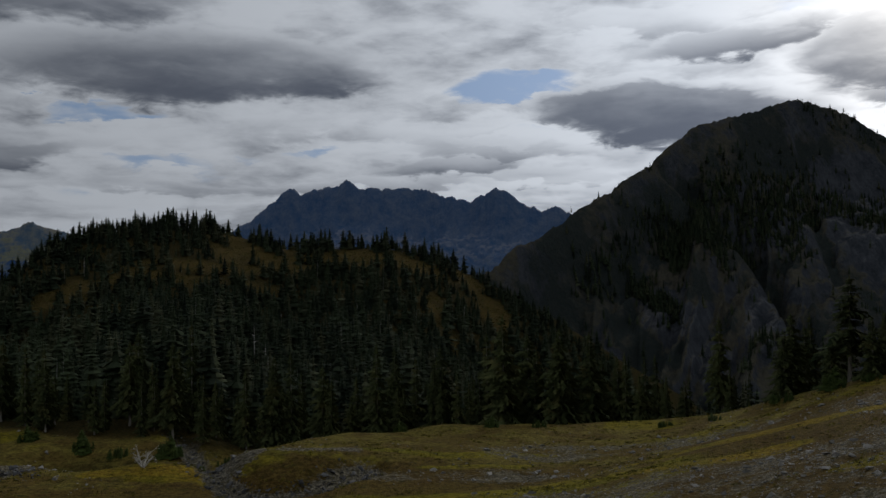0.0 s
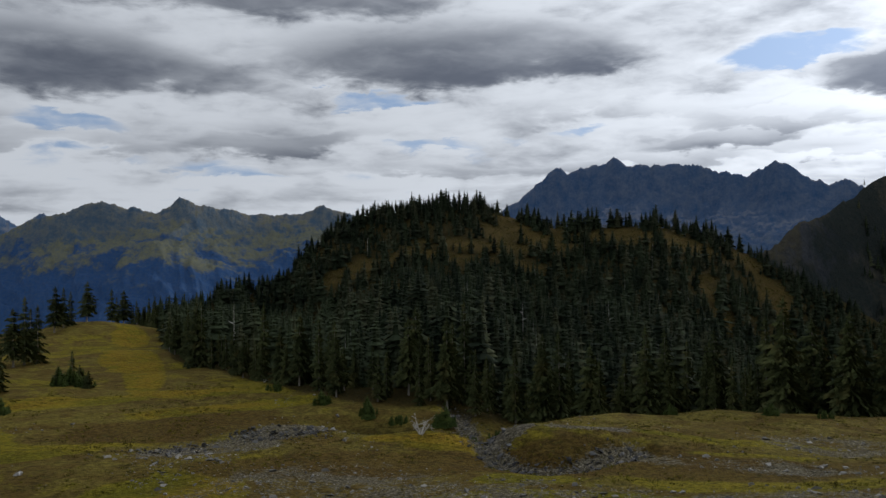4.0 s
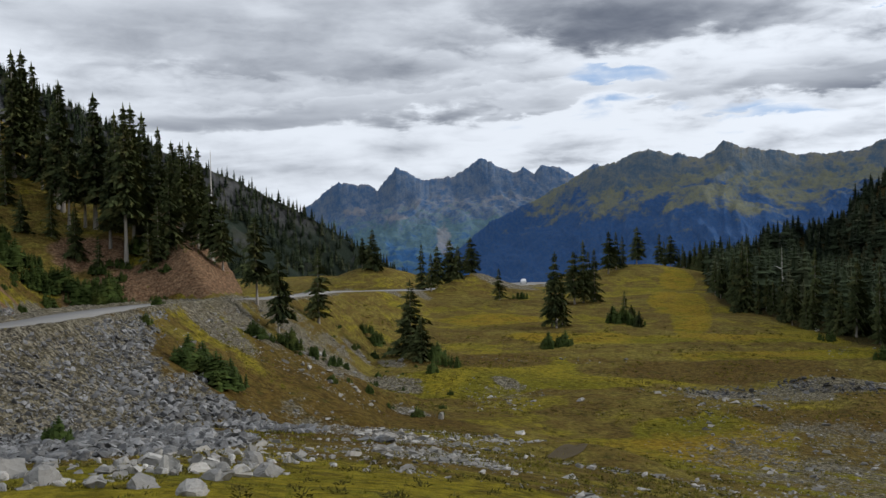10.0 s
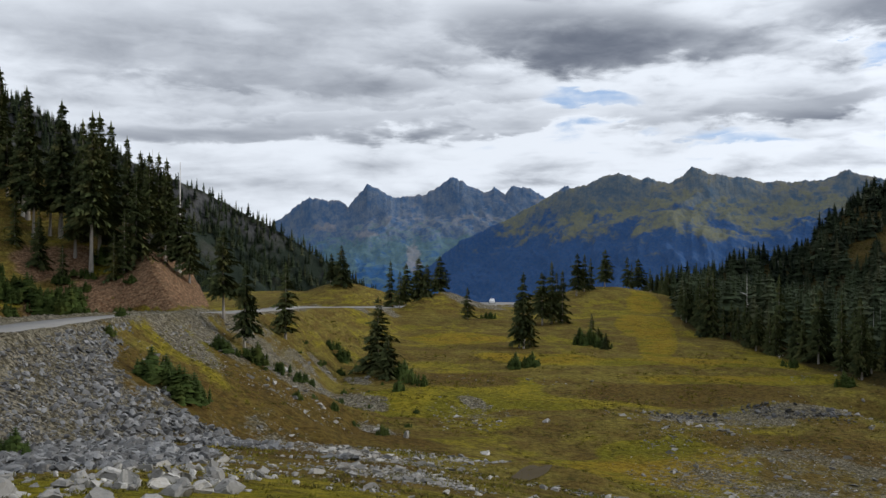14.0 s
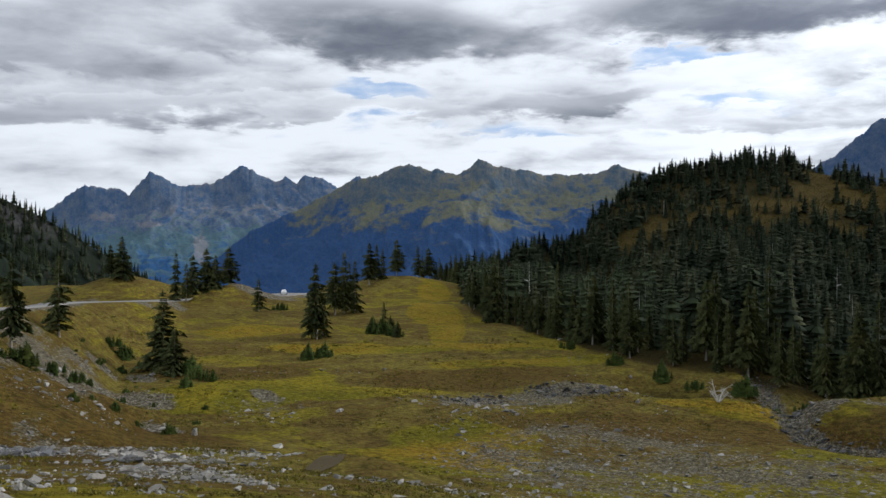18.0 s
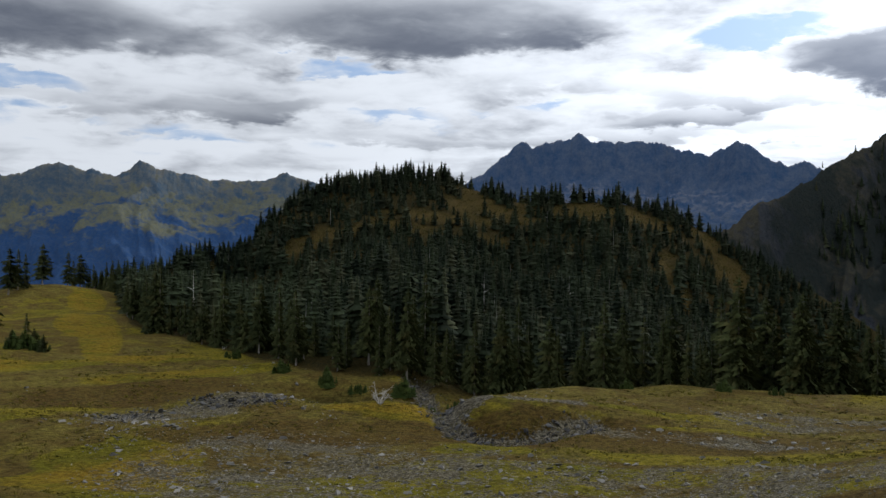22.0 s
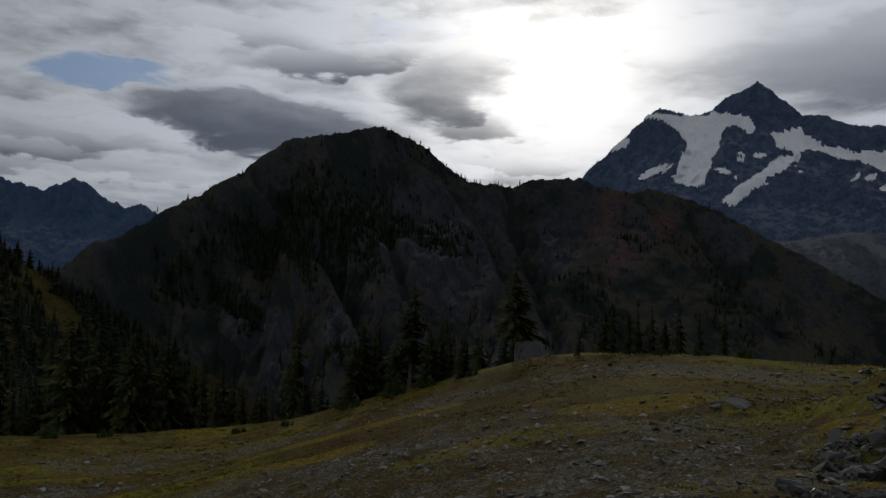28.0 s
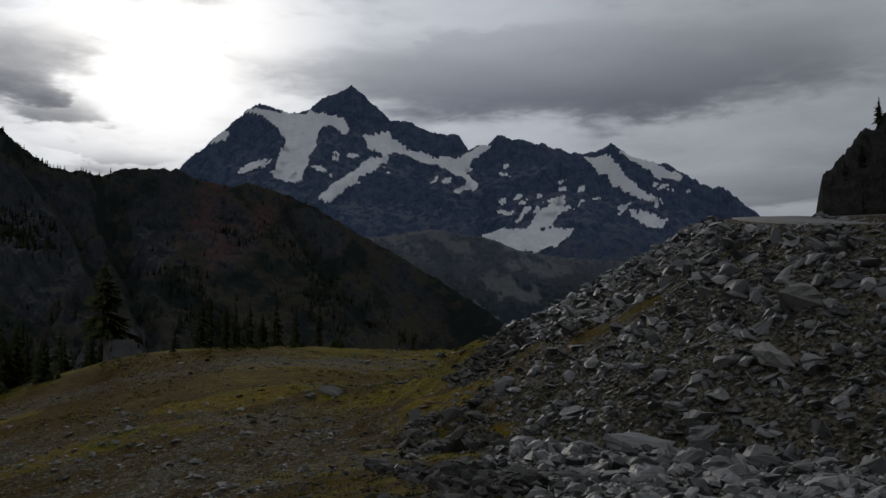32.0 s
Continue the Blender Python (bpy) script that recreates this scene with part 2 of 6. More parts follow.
# wooded hill: heading, distance, degrees over the eye of its crest
HILL = [(38, 335, -3.2), (36.3, 330, -3.1), (32, 345, -1.3), (30, 350, -0.9), (28, 365, -0.4), (26.9, 380, 1.0), (25.4, 390, 2.3), (24, 410, 3.3), (21, 430, 4.25), (18, 440, 4.65), (15, 440, 4.5), (13.2, 435, 3.9),
        (10, 430, 3.1), (6, 430, 3.2), (3, 430, 3.1), (0, 435, 2.1), (-2.0, 450, 1.2), (-6, 450, -1.0), (-14, 440, -6.0), (-24, 430, -12.0)]
LEFT_HILL = [(100, 200, 16), (90, 190, 12), (80, 172, 7.4), (75, 155, 4.0), (71, 138, 1.6), (68, 130, 1.3), (66.6, 124, 0.3), (65.4, 120, -3.5), (62, 116, -9)]
EDGE = [(-180, 90), (-80, 100), (-57, 112), (-30, 120), (-15, 116), (0, 112), (12, 98), (16, 105), (30, 250), (36, 335), (43, 300), (46, 245), (50, 240), (54, 330), (75, 330), (180, 90)]


GULLY = smooth_line([(17, 118, 0), (15.6, 100, 0), (14.8, 89, 0), (13.3, 81.5, 0), (11, 79, 0), (8.2, 80.5, 0), (5.0, 85, 0)], 4)


HOLLOW = smooth_line([(24.5, 106, 0), (21, 103, 0), (18, 102, 0), (15.6, 99, 0), (13.5, 106, 0)], 4)


def road_extra(x, y):
    """The road widens to a gravel pull-out round the far bends."""
    az, r = heading(x, y)
    return 4.5 * ss(140, 175, r) * ss(40, 44, az) * ss(64, 61, az)


def ground_z(x, y):
    az, r = heading(x, y)
    right = x > 0
    # meadow floor, a bench on one side
    q = 0.87 * (x - 12) - 0.5 * (y - 30)
    z = -15.4 + 10.6 * ss(-32, 22, q) * ss(230, 120, r)
    z = z + 1.1 * fbm(x / 55, y / 55, 4) * ss(30, 70, r) + 0.75 * fbm(x / 13 + 3, y / 13, 4)
    # the knoll under the eye
    c2 = np.cos(np.radians(az)) ** 2
    c2 = np.where(np.abs(az) > 90, 0, c2)
    slope = np.where(right, 0.10 + 0.20 * c2 ** 2, 0.16 + 0.14 * c2)
    z = smax(z, -slope * r * ss(0, 8, r) + 0.1 * fbm(x / 4, y / 4, 3), 2.5)
    # the meadow ends and the land falls into the valleys
    e = np.array(EDGE, float)
    edge = np.interp(az, e[:, 0], e[:, 1])
    steep = np.interp(az, [-70, -20, 12, 20, 60, 90], [0.42, 0.30, 0.26, 0.2, 0.34, 0.34])
    out = np.maximum(r - edge, 0)
    z = z - steep * (np.sqrt(out ** 2 + 64) - 8)
    z = np.maximum(z, -330 + 12 * fbm(x / 300, y / 300, 4))
    # hills
    for rows, front, back in ((HILL, 0.158, 0.5), (LEFT_HILL, 0.27, 0.35)):
        a = np.array(rows, float)
        a = a[np.argsort(a[:, 0])]
        crest_r = np.interp(az, a[:, 0], a[:, 1])
        h = np.interp(az, a[:, 0], rise(a[:, 2], a[:, 1]))
        beyond = np.maximum(a[0, 0] - az, 0) + np.maximum(az - a[-1, 0], 0)
        d = np.abs(r - crest_r)
        fall = front + (back - front) * ss(-10, 40, r - crest_r)
        h = h - 4.0 * beyond
        bump = 2.2 * fbm(x / 40, y / 40, 4) * ss(0, 60, d) + 0.8 * fbm(x / 9, y / 9, 3)
        drop = fall * d
        if back > 0.4:
            drop = np.where(r < crest_r, np.minimum(0.27 * d, 37.8 + 0.085 * (d - 140)), drop)
        else:
            drop = np.where(r < crest_r, np.minimum(0.5 * d, 24 + 0.11 * (d - 48)), drop)
        z = smax(z, h - drop + bump - 45 * ss(85, 45, r), 6.0)
    # mounds by the road
    for a, rr, high, wide in ((52.3, 226, 5.0, 12), (57.2, 256, 6.0, 17), (39.5, 268, 4.5, 22), (50.0, 232, 3.0, 10), (18.5, 92, 0.6, 6), (7.0, 97, 0.9, 12), (12.4, 90, 1.3, 4.5), (9.0, 86.5, 1.0, 5), (5.5, 89, 0.9, 6), (27.8, 97.5, 0.9, 4), (30.5, 99, 0.8, 4), (25.2, 97, 0.7, 4)):
        mx, my = polar(a, rr)
        z = z + high * np.exp(-((x - mx) ** 2 + (y - my) ** 2) / wide ** 2)
    # level bed of a puddle, at a height the camera can see
    mx, my = polar(44.6, 49.6)
    w = np.exp(-(((x - mx) ** 2 + (y - my) ** 2) / 30.0) ** 2)
    z = z * (1 - w) - 11.35 * w
    # gully in the meadow
    d, _ = near_line(x, y, GULLY)
    z = z - 1.2 * np.exp(-(d / 1.6) ** 2) - 0.4 * np.exp(-(d / 4.0) ** 2)
    # hollow before the trees
    d, _ = near_line(x, y, HOLLOW)
    z = z - 2.0 * np.exp(-(d / 5.0) ** 2)
    # cut and fill of the road
    d, h = near_line(x, y, ROAD_LINE)
    over = np.maximum(d - 3.5 - road_extra(x, y), 0)
    rough = 1 + 0.10 * fbm(x / 5, y / 5, 3) + 0.28 * fbm(x / 17 + 8, y / 17, 2)
    z = np.clip(z, h - 0.05 - 0.64 * over * rough, h - 0.05 + 0.75 * over * rough)
    # gravel berm on the bend's outer edge, to hide road from the camera
    z = z + (0.42 + 0.14 * fbm(x / 3, y / 3, 2)) * np.exp(-((d - 3.4) / 0.9) ** 2) * ss(63, 67, az) * ss(110, 95, az) * (z < h + 0.4)
    return z


def object_from(name, verts, faces, material, smooth=True):
    me = bpy.data.meshes.new(name)
    me.from_pydata([tuple(v) for v in verts] if not isinstance(verts, np.ndarray) else verts.tolist(), [], faces if isinstance(faces, list) else faces.tolist())
    if material is not None:
        me.materials.append(material)
    me.polygons.foreach_set("use_smooth", np.full(len(me.polygons), smooth))
    me.update()
    return me


def grid_faces(nu, nv, closed=False):
    i, j = np.meshgrid(np.arange(nu if closed else nu - 1), np.arange(nv - 1), indexing="ij")
    a = i * nv + j
    b = ((i + 1) % nu) * nv + j
    return np.stack([a, a + 1, b + 1, b], -1).reshape(-1, 4)


# ---- materials ----
def material(name, build, rough=0.95, spec=0.03):
    m = bpy.data.materials.new(name)
    m.use_nodes = True
    t = m.node_tree
    k = Nodes(t)
    bsdf = t.nodes["Principled BSDF"]
    bsdf.inputs["Roughness"].default_value = rough
    bsdf.inputs["Specular IOR Level"].default_value = spec
    place = k.node("ShaderNodeNewGeometry").outputs["Position"]
    build(k, bsdf, place)
    return m


def colour(k, bsdf, value):
    k.put(bsdf.inputs["Base Color"], value)


def relief(k, bsdf, height, strength, distance):
    b = k.node("ShaderNodeBump")
    b.inputs["Strength"].default_value = strength
    b.inputs["Distance"].default_value = distance
    k.put(b.inputs["Height"], height)
    k.put(bsdf.inputs["Normal"], b.outputs[0])


def attribute(k, name):
    n = k.node("ShaderNodeAttribute")
    n.attribute_name = name
    return n.outputs["Fac"]


def island(k):
    return k.node("ShaderNodeNewGeometry").outputs["Random Per Island"]


def chance(k):
    return k.node("ShaderNodeObjectInfo").outputs["Random"]


def mat_ground(k, b, p):
    broad, mid, fine = k.noise(p, 0.045, 5), k.noise(p, 0.35, 6, 0.62), k.noise(p, 3.0, 6, 0.65)
    grain = k.noise(p, 14.0, 4, 0.6)
    # sod terraces follow the slope
    ledge = k.noise(k.scaled(p, (0.22, 0.22, 2.4)), 0.55, 5, 0.62, 0.5)
    mixed = k.math("ADD", k.math("MULTIPLY", broad, 0.5), k.math("ADD", k.math("MULTIPLY", mid, 0.25), k.math("MULTIPLY", ledge, 0.25)))
    spread = k.math("MULTIPLY_ADD", ledge, 0.5, k.math("MULTIPLY", mid, 0.5))
    brown, olive = (0.088, 0.062, 0.018, 1), (0.130, 0.108, 0.026, 1)
    heath = k.mix(k.step(spread, 0.43, 0.57), brown, olive)
    heath = k.mix(k.math("MULTIPLY", k.step(attribute(k, "heath"), 0.3, 0.7), 0.75), heath, k.mix(k.step(fine, 0.36, 0.64), (0.048, 0.029, 0.010, 1), (0.092, 0.060, 0.016, 1)))
    heath = k.mix(k.math("MULTIPLY", k.step(k.noise(p, 0.9, 5, 0.65), 0.56, 0.68), 0.7), heath, (0.040, 0.043, 0.011, 1))
    turf = k.mix(k.step(k.math("MULTIPLY_ADD", ledge, 0.6, k.math("MULTIPLY", fine, 0.4)), 0.42, 0.58), (0.104, 0.098, 0.011, 1), (0.172, 0.142, 0.014, 1))
    turf = k.mix(k.math("MULTIPLY", k.step(k.noise(p, 0.7, 5, 0.6), 0.55, 0.68), 0.75), turf, (0.084, 0.066, 0.014, 1))
    turf = k.mix(k.math("MULTIPLY", attribute(k, "ochre"), k.step(spread, 0.36, 0.56)), turf, k.mix(k.step(fine, 0.4, 0.6), (0.150, 0.096, 0.012, 1), (0.195, 0.142, 0.015, 1)))
    grassy = k.math("MAXIMUM", k.math("MULTIPLY", k.step(mixed, 0.515, 0.565), 0.8), k.step(k.math("ADD", attribute(k, "lush"), k.math("MULTIPLY", k.math("SUBTRACT", spread, 0.5), 1.6)), 0.32, 0.55), clamp=True)
    grassy = k.math("MULTIPLY", grassy, k.step(k.math("ADD", attribute(k, "heath"), k.math("SUBTRACT", mid, 0.5)), 0.75, 0.35))
    grassy = k.math("MAXIMUM", grassy, k.step(k.math("ADD", attribute(k, "ochre"), k.math("MULTIPLY", k.math("SUBTRACT", spread, 0.5), 1.8)), 0.3, 0.6), clamp=True)
    c = k.mix(grassy, heath, turf)
    # little runnels in the turf
    bent = k.math("ABSOLUTE", k.math("SUBTRACT", k.noise(k.scaled(p, (0.6, 1.5, 1.0)), 0.12, 4, 0.6, 0.8), 0.5))
    c = k.mix(k.math("MULTIPLY", k.step(bent, 0.016, 0.004), 0.45), c, (0.030, 0.024, 0.008, 1))
    pebbles = k.node("ShaderNodeTexVoronoi")
    k.put(pebbles.inputs["Vector"], p)
    pebbles.inputs["Scale"].default_value = 7.0
    stone = k.mix(k.step(pebbles.outputs["Color"], 0.2, 0.9), (0.042, 0.038, 0.032, 1), (0.205, 0.190, 0.162, 1))
    stone = k.mix(k.math("MULTIPLY", k.step(spread, 0.46, 0.56), 0.28), stone, (0.082, 0.070, 0.032, 1))
    gravel_edge = k.math("ADD", attribute(k, "gravel"), k.math("MULTIPLY", k.math("SUBTRACT", fine, 0.5), 1.3))
    gravel_edge = k.math("ADD", gravel_edge, k.math("MULTIPLY", k.math("SUBTRACT", spread, 0.5), 2.4))
    c = k.mix(k.step(gravel_edge, 0.42, 0.60), c, stone)
    c = k.mix(k.step(k.math("ADD", attribute(k, "red"), k.math("SUBTRACT", mid, 0.5)), 0.4, 0.7), c, k.mix(k.step(fine, 0.35, 0.65), (0.085, 0.044, 0.026, 1), (0.185, 0.125, 0.086, 1)))
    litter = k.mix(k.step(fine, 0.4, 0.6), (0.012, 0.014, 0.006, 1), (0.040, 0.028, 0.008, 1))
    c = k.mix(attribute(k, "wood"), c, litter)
    c = k.mix(k.math("MULTIPLY", k.step(grain, 0.40, 0.7), 0.35), c, (0.024, 0.022, 0.009, 1))
    mottle = k.math("MULTIPLY_ADD", k.step(k.noise(p, 1.9, 7, 0.76), 0.36, 0.64), 0.95, 0.74)
    c = k.mix(1.0, c, k.xyz(k.math("MULTIPLY", mottle, 1.03), mottle, k.math("MULTIPLY", mottle, 0.9)), "MULTIPLY")
    colour(k, b, c)
    relief(k, b, k.math("ADD", k.math("MULTIPLY", fine, 0.6), k.math("MULTIPLY", grain, 0.4)), 1.0, 0.4)


def mat_asphalt(k, b, p):
    n, g = k.noise(p, 0.5, 5), k.noise(p, 20, 3)
    colour(k, b, k.mix(k.math("MULTIPLY_ADD", g, 0.4, k.math("MULTIPLY", n, 0.6)), (0.10, 0.096, 0.09, 1), (0.25, 0.24, 0.225, 1)))
    relief(k, b, g, 0.4, 0.02)


def mat_stone(dark, light, skew=1.8):
    def build(k, b, p):
        n, g, i = k.noise(p, 0.9, 5), k.noise(p, 9.0, 6, 0.65), island(k)
        c = k.mix(k.math("MULTIPLY_ADD", k.math("POWER", k.math("FRACT", k.math("MULTIPLY_ADD", chance(k), 7.0, i)), skew), 0.8, k.math("MULTIPLY", n, 0.25)), dark, light)
        c = k.mix(k.math("MULTIPLY", k.step(g, 0.5, 0.75), 0.5), c, (0.045, 0.043, 0.042, 1))
        colour(k, b, c)
        relief(k, b, g, 0.5, 0.06)
    return build


def mat_mountain(rock_a, rock_b, wood, meadow, scale=1.0, talus=(0.125, 0.122, 0.12, 1), bump=0.55):
    """Rock with gullies and talus, heath on the gentler ground, forest lower down with a ragged upper edge."""
    def build(k, b, p):
        steep = k.split(k.node("ShaderNodeNewGeometry").outputs["Normal"])[2]
        n, mid, g = k.noise(p, 0.006 * scale, 6, 0.6), k.noise(p, 0.02 * scale, 7, 0.68), k.noise(p, 0.09 * scale, 6, 0.72)
        strata = k.noise(k.scaled(p, (1.0, 1.0, 0.45)), 0.05 * scale, 6, 0.7, 0.8)
        rock = k.mix(k.step(k.math("MULTIPLY_ADD", g, 0.25, k.math("MULTIPLY_ADD", strata, 0.3, k.math("MULTIPLY", mid, 0.45))), 0.36, 0.64), rock_a, rock_b)
        rock = k.mix(k.math("MULTIPLY", k.step(steep, 0.62, 0.85), k.step(mid, 0.42, 0.6)), rock, talus)
        flat = k.math("MULTIPLY", k.math("SUBTRACT", steep, 0.6), 0.9)
        grass = k.mix(k.step(g, 0.35, 0.65), k.mix(0.45, meadow, rock_a), meadow)
        low = k.math("ADD", k.math("ADD", attribute(k, "low"), flat), k.math("MULTIPLY", k.math("SUBTRACT", mid, 0.5), 1.7))
        c = k.mix(k.step(low, 0.30, 0.62), rock, grass)
        trees = k.math("ADD", attribute(k, "low"), k.math("ADD", k.math("MULTIPLY", k.math("SUBTRACT", mid, 0.5), 1.2), k.math("MULTIPLY", k.math("SUBTRACT", n, 0.5), 1.4)))
        canopy = k.mix(k.step(g, 0.4, 0.62), wood, k.mix(0.1, wood, meadow))
        c = k.mix(k.math("MULTIPLY", k.step(trees, 0.52, 0.80), 0.92), c, canopy)
        c = k.mix(k.math("MULTIPLY", attribute(k, "red"), k.step(k.math("MULTIPLY_ADD", g, 0.5, k.math("MULTIPLY", mid, 0.5)), 0.40, 0.58)), c, (0.105, 0.063, 0.056, 1))
        c = k.mix(k.math("MULTIPLY", k.step(k.math("MULTIPLY", attribute(k, "pale"), k.math("MULTIPLY_ADD", k.math("MULTIPLY_ADD", g, 0.5, k.math("MULTIPLY", mid, 0.5)), 3.6, -0.8)), 0.15, 1.0), 0.75), c, k.mix(k.step(g, 0.25, 0.5), rock_b, talus))
        colour(k, b, c)
        relief(k, b, k.math("MULTIPLY_ADD", g, 0.6, mid), bump, 12.0 / scale)
    return build


def mat_snow(k, b, p):
    n, g = k.noise(p, 0.012, 5, 0.6), k.noise(k.scaled(p, (1, 1, 2.5)), 0.05, 5, 0.65)
    c = k.mix(k.step(n, 0.35, 0.7), (0.82, 0.85, 0.89, 1), (0.93, 0.94, 0.95, 1))
    colour(k, b, k.mix(k.step(g, 0.58, 0.75), c, (0.40, 0.43, 0.48, 1)))
    relief(k, b, g, 0.7, 6.0)


def mat_needles(dark, light, tip):
    def build(k, b, p):
        i = k.math("ADD", k.math("MULTIPLY", island(k), 0.6), k.math("MULTIPLY", chance(k), 0.4))
        n = k.noise(p, 0.5, 4)
        c = k.mix(i, dark, light)
        colour(k, b, k.mix(k.math("MULTIPLY", k.step(n, 0.52, 0.72), 0.6), c, tip))
    return build


def mat_wood(dark, light, tip):
    def build(k, b, p):
        tone = attribute(k, "tone")
        c = k.mix(k.math("MULTIPLY_ADD", island(k), 0.22, k.math("MULTIPLY", tone, 0.78)), dark, light)
        colour(k, b, k.mix(k.math("MULTIPLY", k.step(k.math("FRACT", k.math("MULTIPLY", tone, 7.3)), 0.72, 0.95), 0.6), c, tip))
    return build


def mat_bark(a, c):
    def build(k, b, p):
        n = k.noise(k.scaled(p, (6, 6, 1.0)), 1.2, 5)
        colour(k, b, k.mix(n, a, c))
        relief(k, b, n, 0.6, 0.05)
    return build


GROUND = material("ground", mat_ground)
ASPHALT = material("asphalt", mat_asphalt, 0.75, 0.3)
RUBBLE = material("rubble", mat_stone((0.036, 0.037, 0.037, 1), (0.33, 0.327, 0.316, 1), 2.6), 0.5, 0.4)
DULL_STONE = material("lichen_stone", mat_stone((0.026, 0.025, 0.023, 1), (0.15, 0.145, 0.13, 1), 2.2), 0.85, 0.15)
SCREE = material("scree", mat_stone((0.060, 0.060, 0.060, 1), (0.25, 0.25, 0.248, 1), 1.7), 0.85, 0.15)
FIELD_STONE = material("field_stone", mat_stone((0.10, 0.096, 0.088, 1), (0.36, 0.345, 0.315, 1)), 0.85, 0.15)
MUD = material("mud", lambda k, b, p: colour(k, b, k.mix(k.noise(p, 1.2, 5), (0.052, 0.040, 0.022, 1), (0.088, 0.070, 0.042, 1))), 0.9, 0.05)
GRASS = material("grass_blades", mat_needles((0.09, 0.09, 0.014, 1), (0.20, 0.18, 0.024, 1), (0.24, 0.17, 0.03, 1)), 0.9, 0.04)
SCRUB = material("scrub", mat_needles((0.035, 0.04, 0.014, 1), (0.10, 0.085, 0.026, 1), (0.13, 0.085, 0.03, 1)), 0.9, 0.04)
HEATHER = material("heather", mat_needles((0.05, 0.045, 0.014, 1), (0.11, 0.10, 0.022, 1), (0.13, 0.08, 0.025, 1)), 0.9, 0.04)
CAR_PAINT = material("car_paint", lambda k, b, p: colour(k, b, k.mix(k.noise(p, 3.0), (0.74, 0.75, 0.76, 1), (0.8, 0.8, 0.8, 1))), 0.3, 0.5)
DARK_GLASS = material("dark_glass", lambda k, b, p: colour(k, b, (0.02, 0.023, 0.026, 1)), 0.08, 0.6)
TYRE = material("tyre", lambda k, b, p: colour(k, b, k.mix(k.noise(p, 9.0), (0.02, 0.02, 0.02, 1), (0.04, 0.04, 0.04, 1))), 0.85, 0.2)
LEDGE_STONE = material("ledge_stone", mat_stone((0.028, 0.028, 0.030, 1), (0.17, 0.167, 0.162, 1), 2.2), 0.85, 0.15)
PALE_STONE = material("pale_stone", mat_stone((0.15, 0.145, 0.135, 1), (0.42, 0.405, 0.375, 1)), 0.85, 0.15)
NEEDLES = material("needles", mat_needles((0.014, 0.022, 0.010, 1), (0.080, 0.092, 0.034, 1), (0.125, 0.112, 0.040, 1)), 0.9, 0.04)
FOREST = material("forest_needles", mat_wood((0.008, 0.013, 0.009, 1), (0.042, 0.056, 0.029, 1), (0.076, 0.078, 0.042, 1)), 0.9, 0.04)
SHRUB = material("shrub_leaves", mat_needles((0.020, 0.034, 0.010, 1), (0.058, 0.082, 0.020, 1), (0.085, 0.094, 0.022, 1)), 0.9, 0.04)
BARK = material("bark", mat_bark((0.13, 0.115, 0.10, 1), (0.38, 0.35, 0.315, 1)))
DEADWOOD = material("dead_wood", mat_bark((0.30, 0.29, 0.275, 1), (0.56, 0.54, 0.51, 1)))
BUTTE = material("butte_rock", mat_mountain((0.025, 0.030, 0.036, 1), (0.066, 0.071, 0.081, 1), (0.020, 0.027, 0.027, 1), (0.068, 0.062, 0.043, 1), 3.4, (0.115, 0.112, 0.113, 1), 0.9))
# blue of distance haze is painted into these five base colours
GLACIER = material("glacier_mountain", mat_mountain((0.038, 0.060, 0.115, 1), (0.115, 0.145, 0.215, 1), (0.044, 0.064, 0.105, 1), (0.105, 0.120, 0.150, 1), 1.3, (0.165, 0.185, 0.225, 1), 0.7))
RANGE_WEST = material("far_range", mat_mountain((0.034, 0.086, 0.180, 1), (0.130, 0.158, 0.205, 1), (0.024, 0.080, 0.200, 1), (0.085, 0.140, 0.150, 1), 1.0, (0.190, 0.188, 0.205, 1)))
# sun on the tops and shade below also go into grass and wood
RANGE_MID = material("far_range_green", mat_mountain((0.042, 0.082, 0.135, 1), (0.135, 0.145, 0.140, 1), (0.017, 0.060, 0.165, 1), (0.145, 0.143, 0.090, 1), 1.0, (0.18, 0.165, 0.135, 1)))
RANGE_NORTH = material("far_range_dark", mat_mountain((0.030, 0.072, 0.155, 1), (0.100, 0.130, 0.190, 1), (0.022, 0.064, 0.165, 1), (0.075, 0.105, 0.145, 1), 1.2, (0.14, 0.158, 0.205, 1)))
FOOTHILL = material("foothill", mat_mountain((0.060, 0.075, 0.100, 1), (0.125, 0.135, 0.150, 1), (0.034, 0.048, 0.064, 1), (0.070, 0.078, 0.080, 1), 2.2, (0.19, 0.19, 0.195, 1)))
SNOW = material("old_snow", mat_snow, 0.6, 0.3)
SPUR = material("wooded_spur", mat_mountain((0.027, 0.030, 0.033, 1), (0.088, 0.088, 0.090, 1), (0.018, 0.026, 0.020, 1), (0.036, 0.040, 0.028, 1), 4.0, (0.15, 0.147, 0.145, 1)))
CLIFF = material("cliff_rock", mat_mountain((0.02, 0.02, 0.02, 1), (0.075, 0.07, 0.065, 1), (0.014, 0.018, 0.010, 1), (0.03, 0.03, 0.014, 1), 24.0, (0.09, 0.085, 0.08, 1)))


def part(name, me, parent, label=""):
    ob = new(name, me)
    ob.parent = parent
    return tagged(ob, label)


def set_attribute(me, name, values):
    a = me.attributes.new(name, "FLOAT", "POINT")
    a.data.foreach_set("value", np.asarray(values, np.float32).ravel())


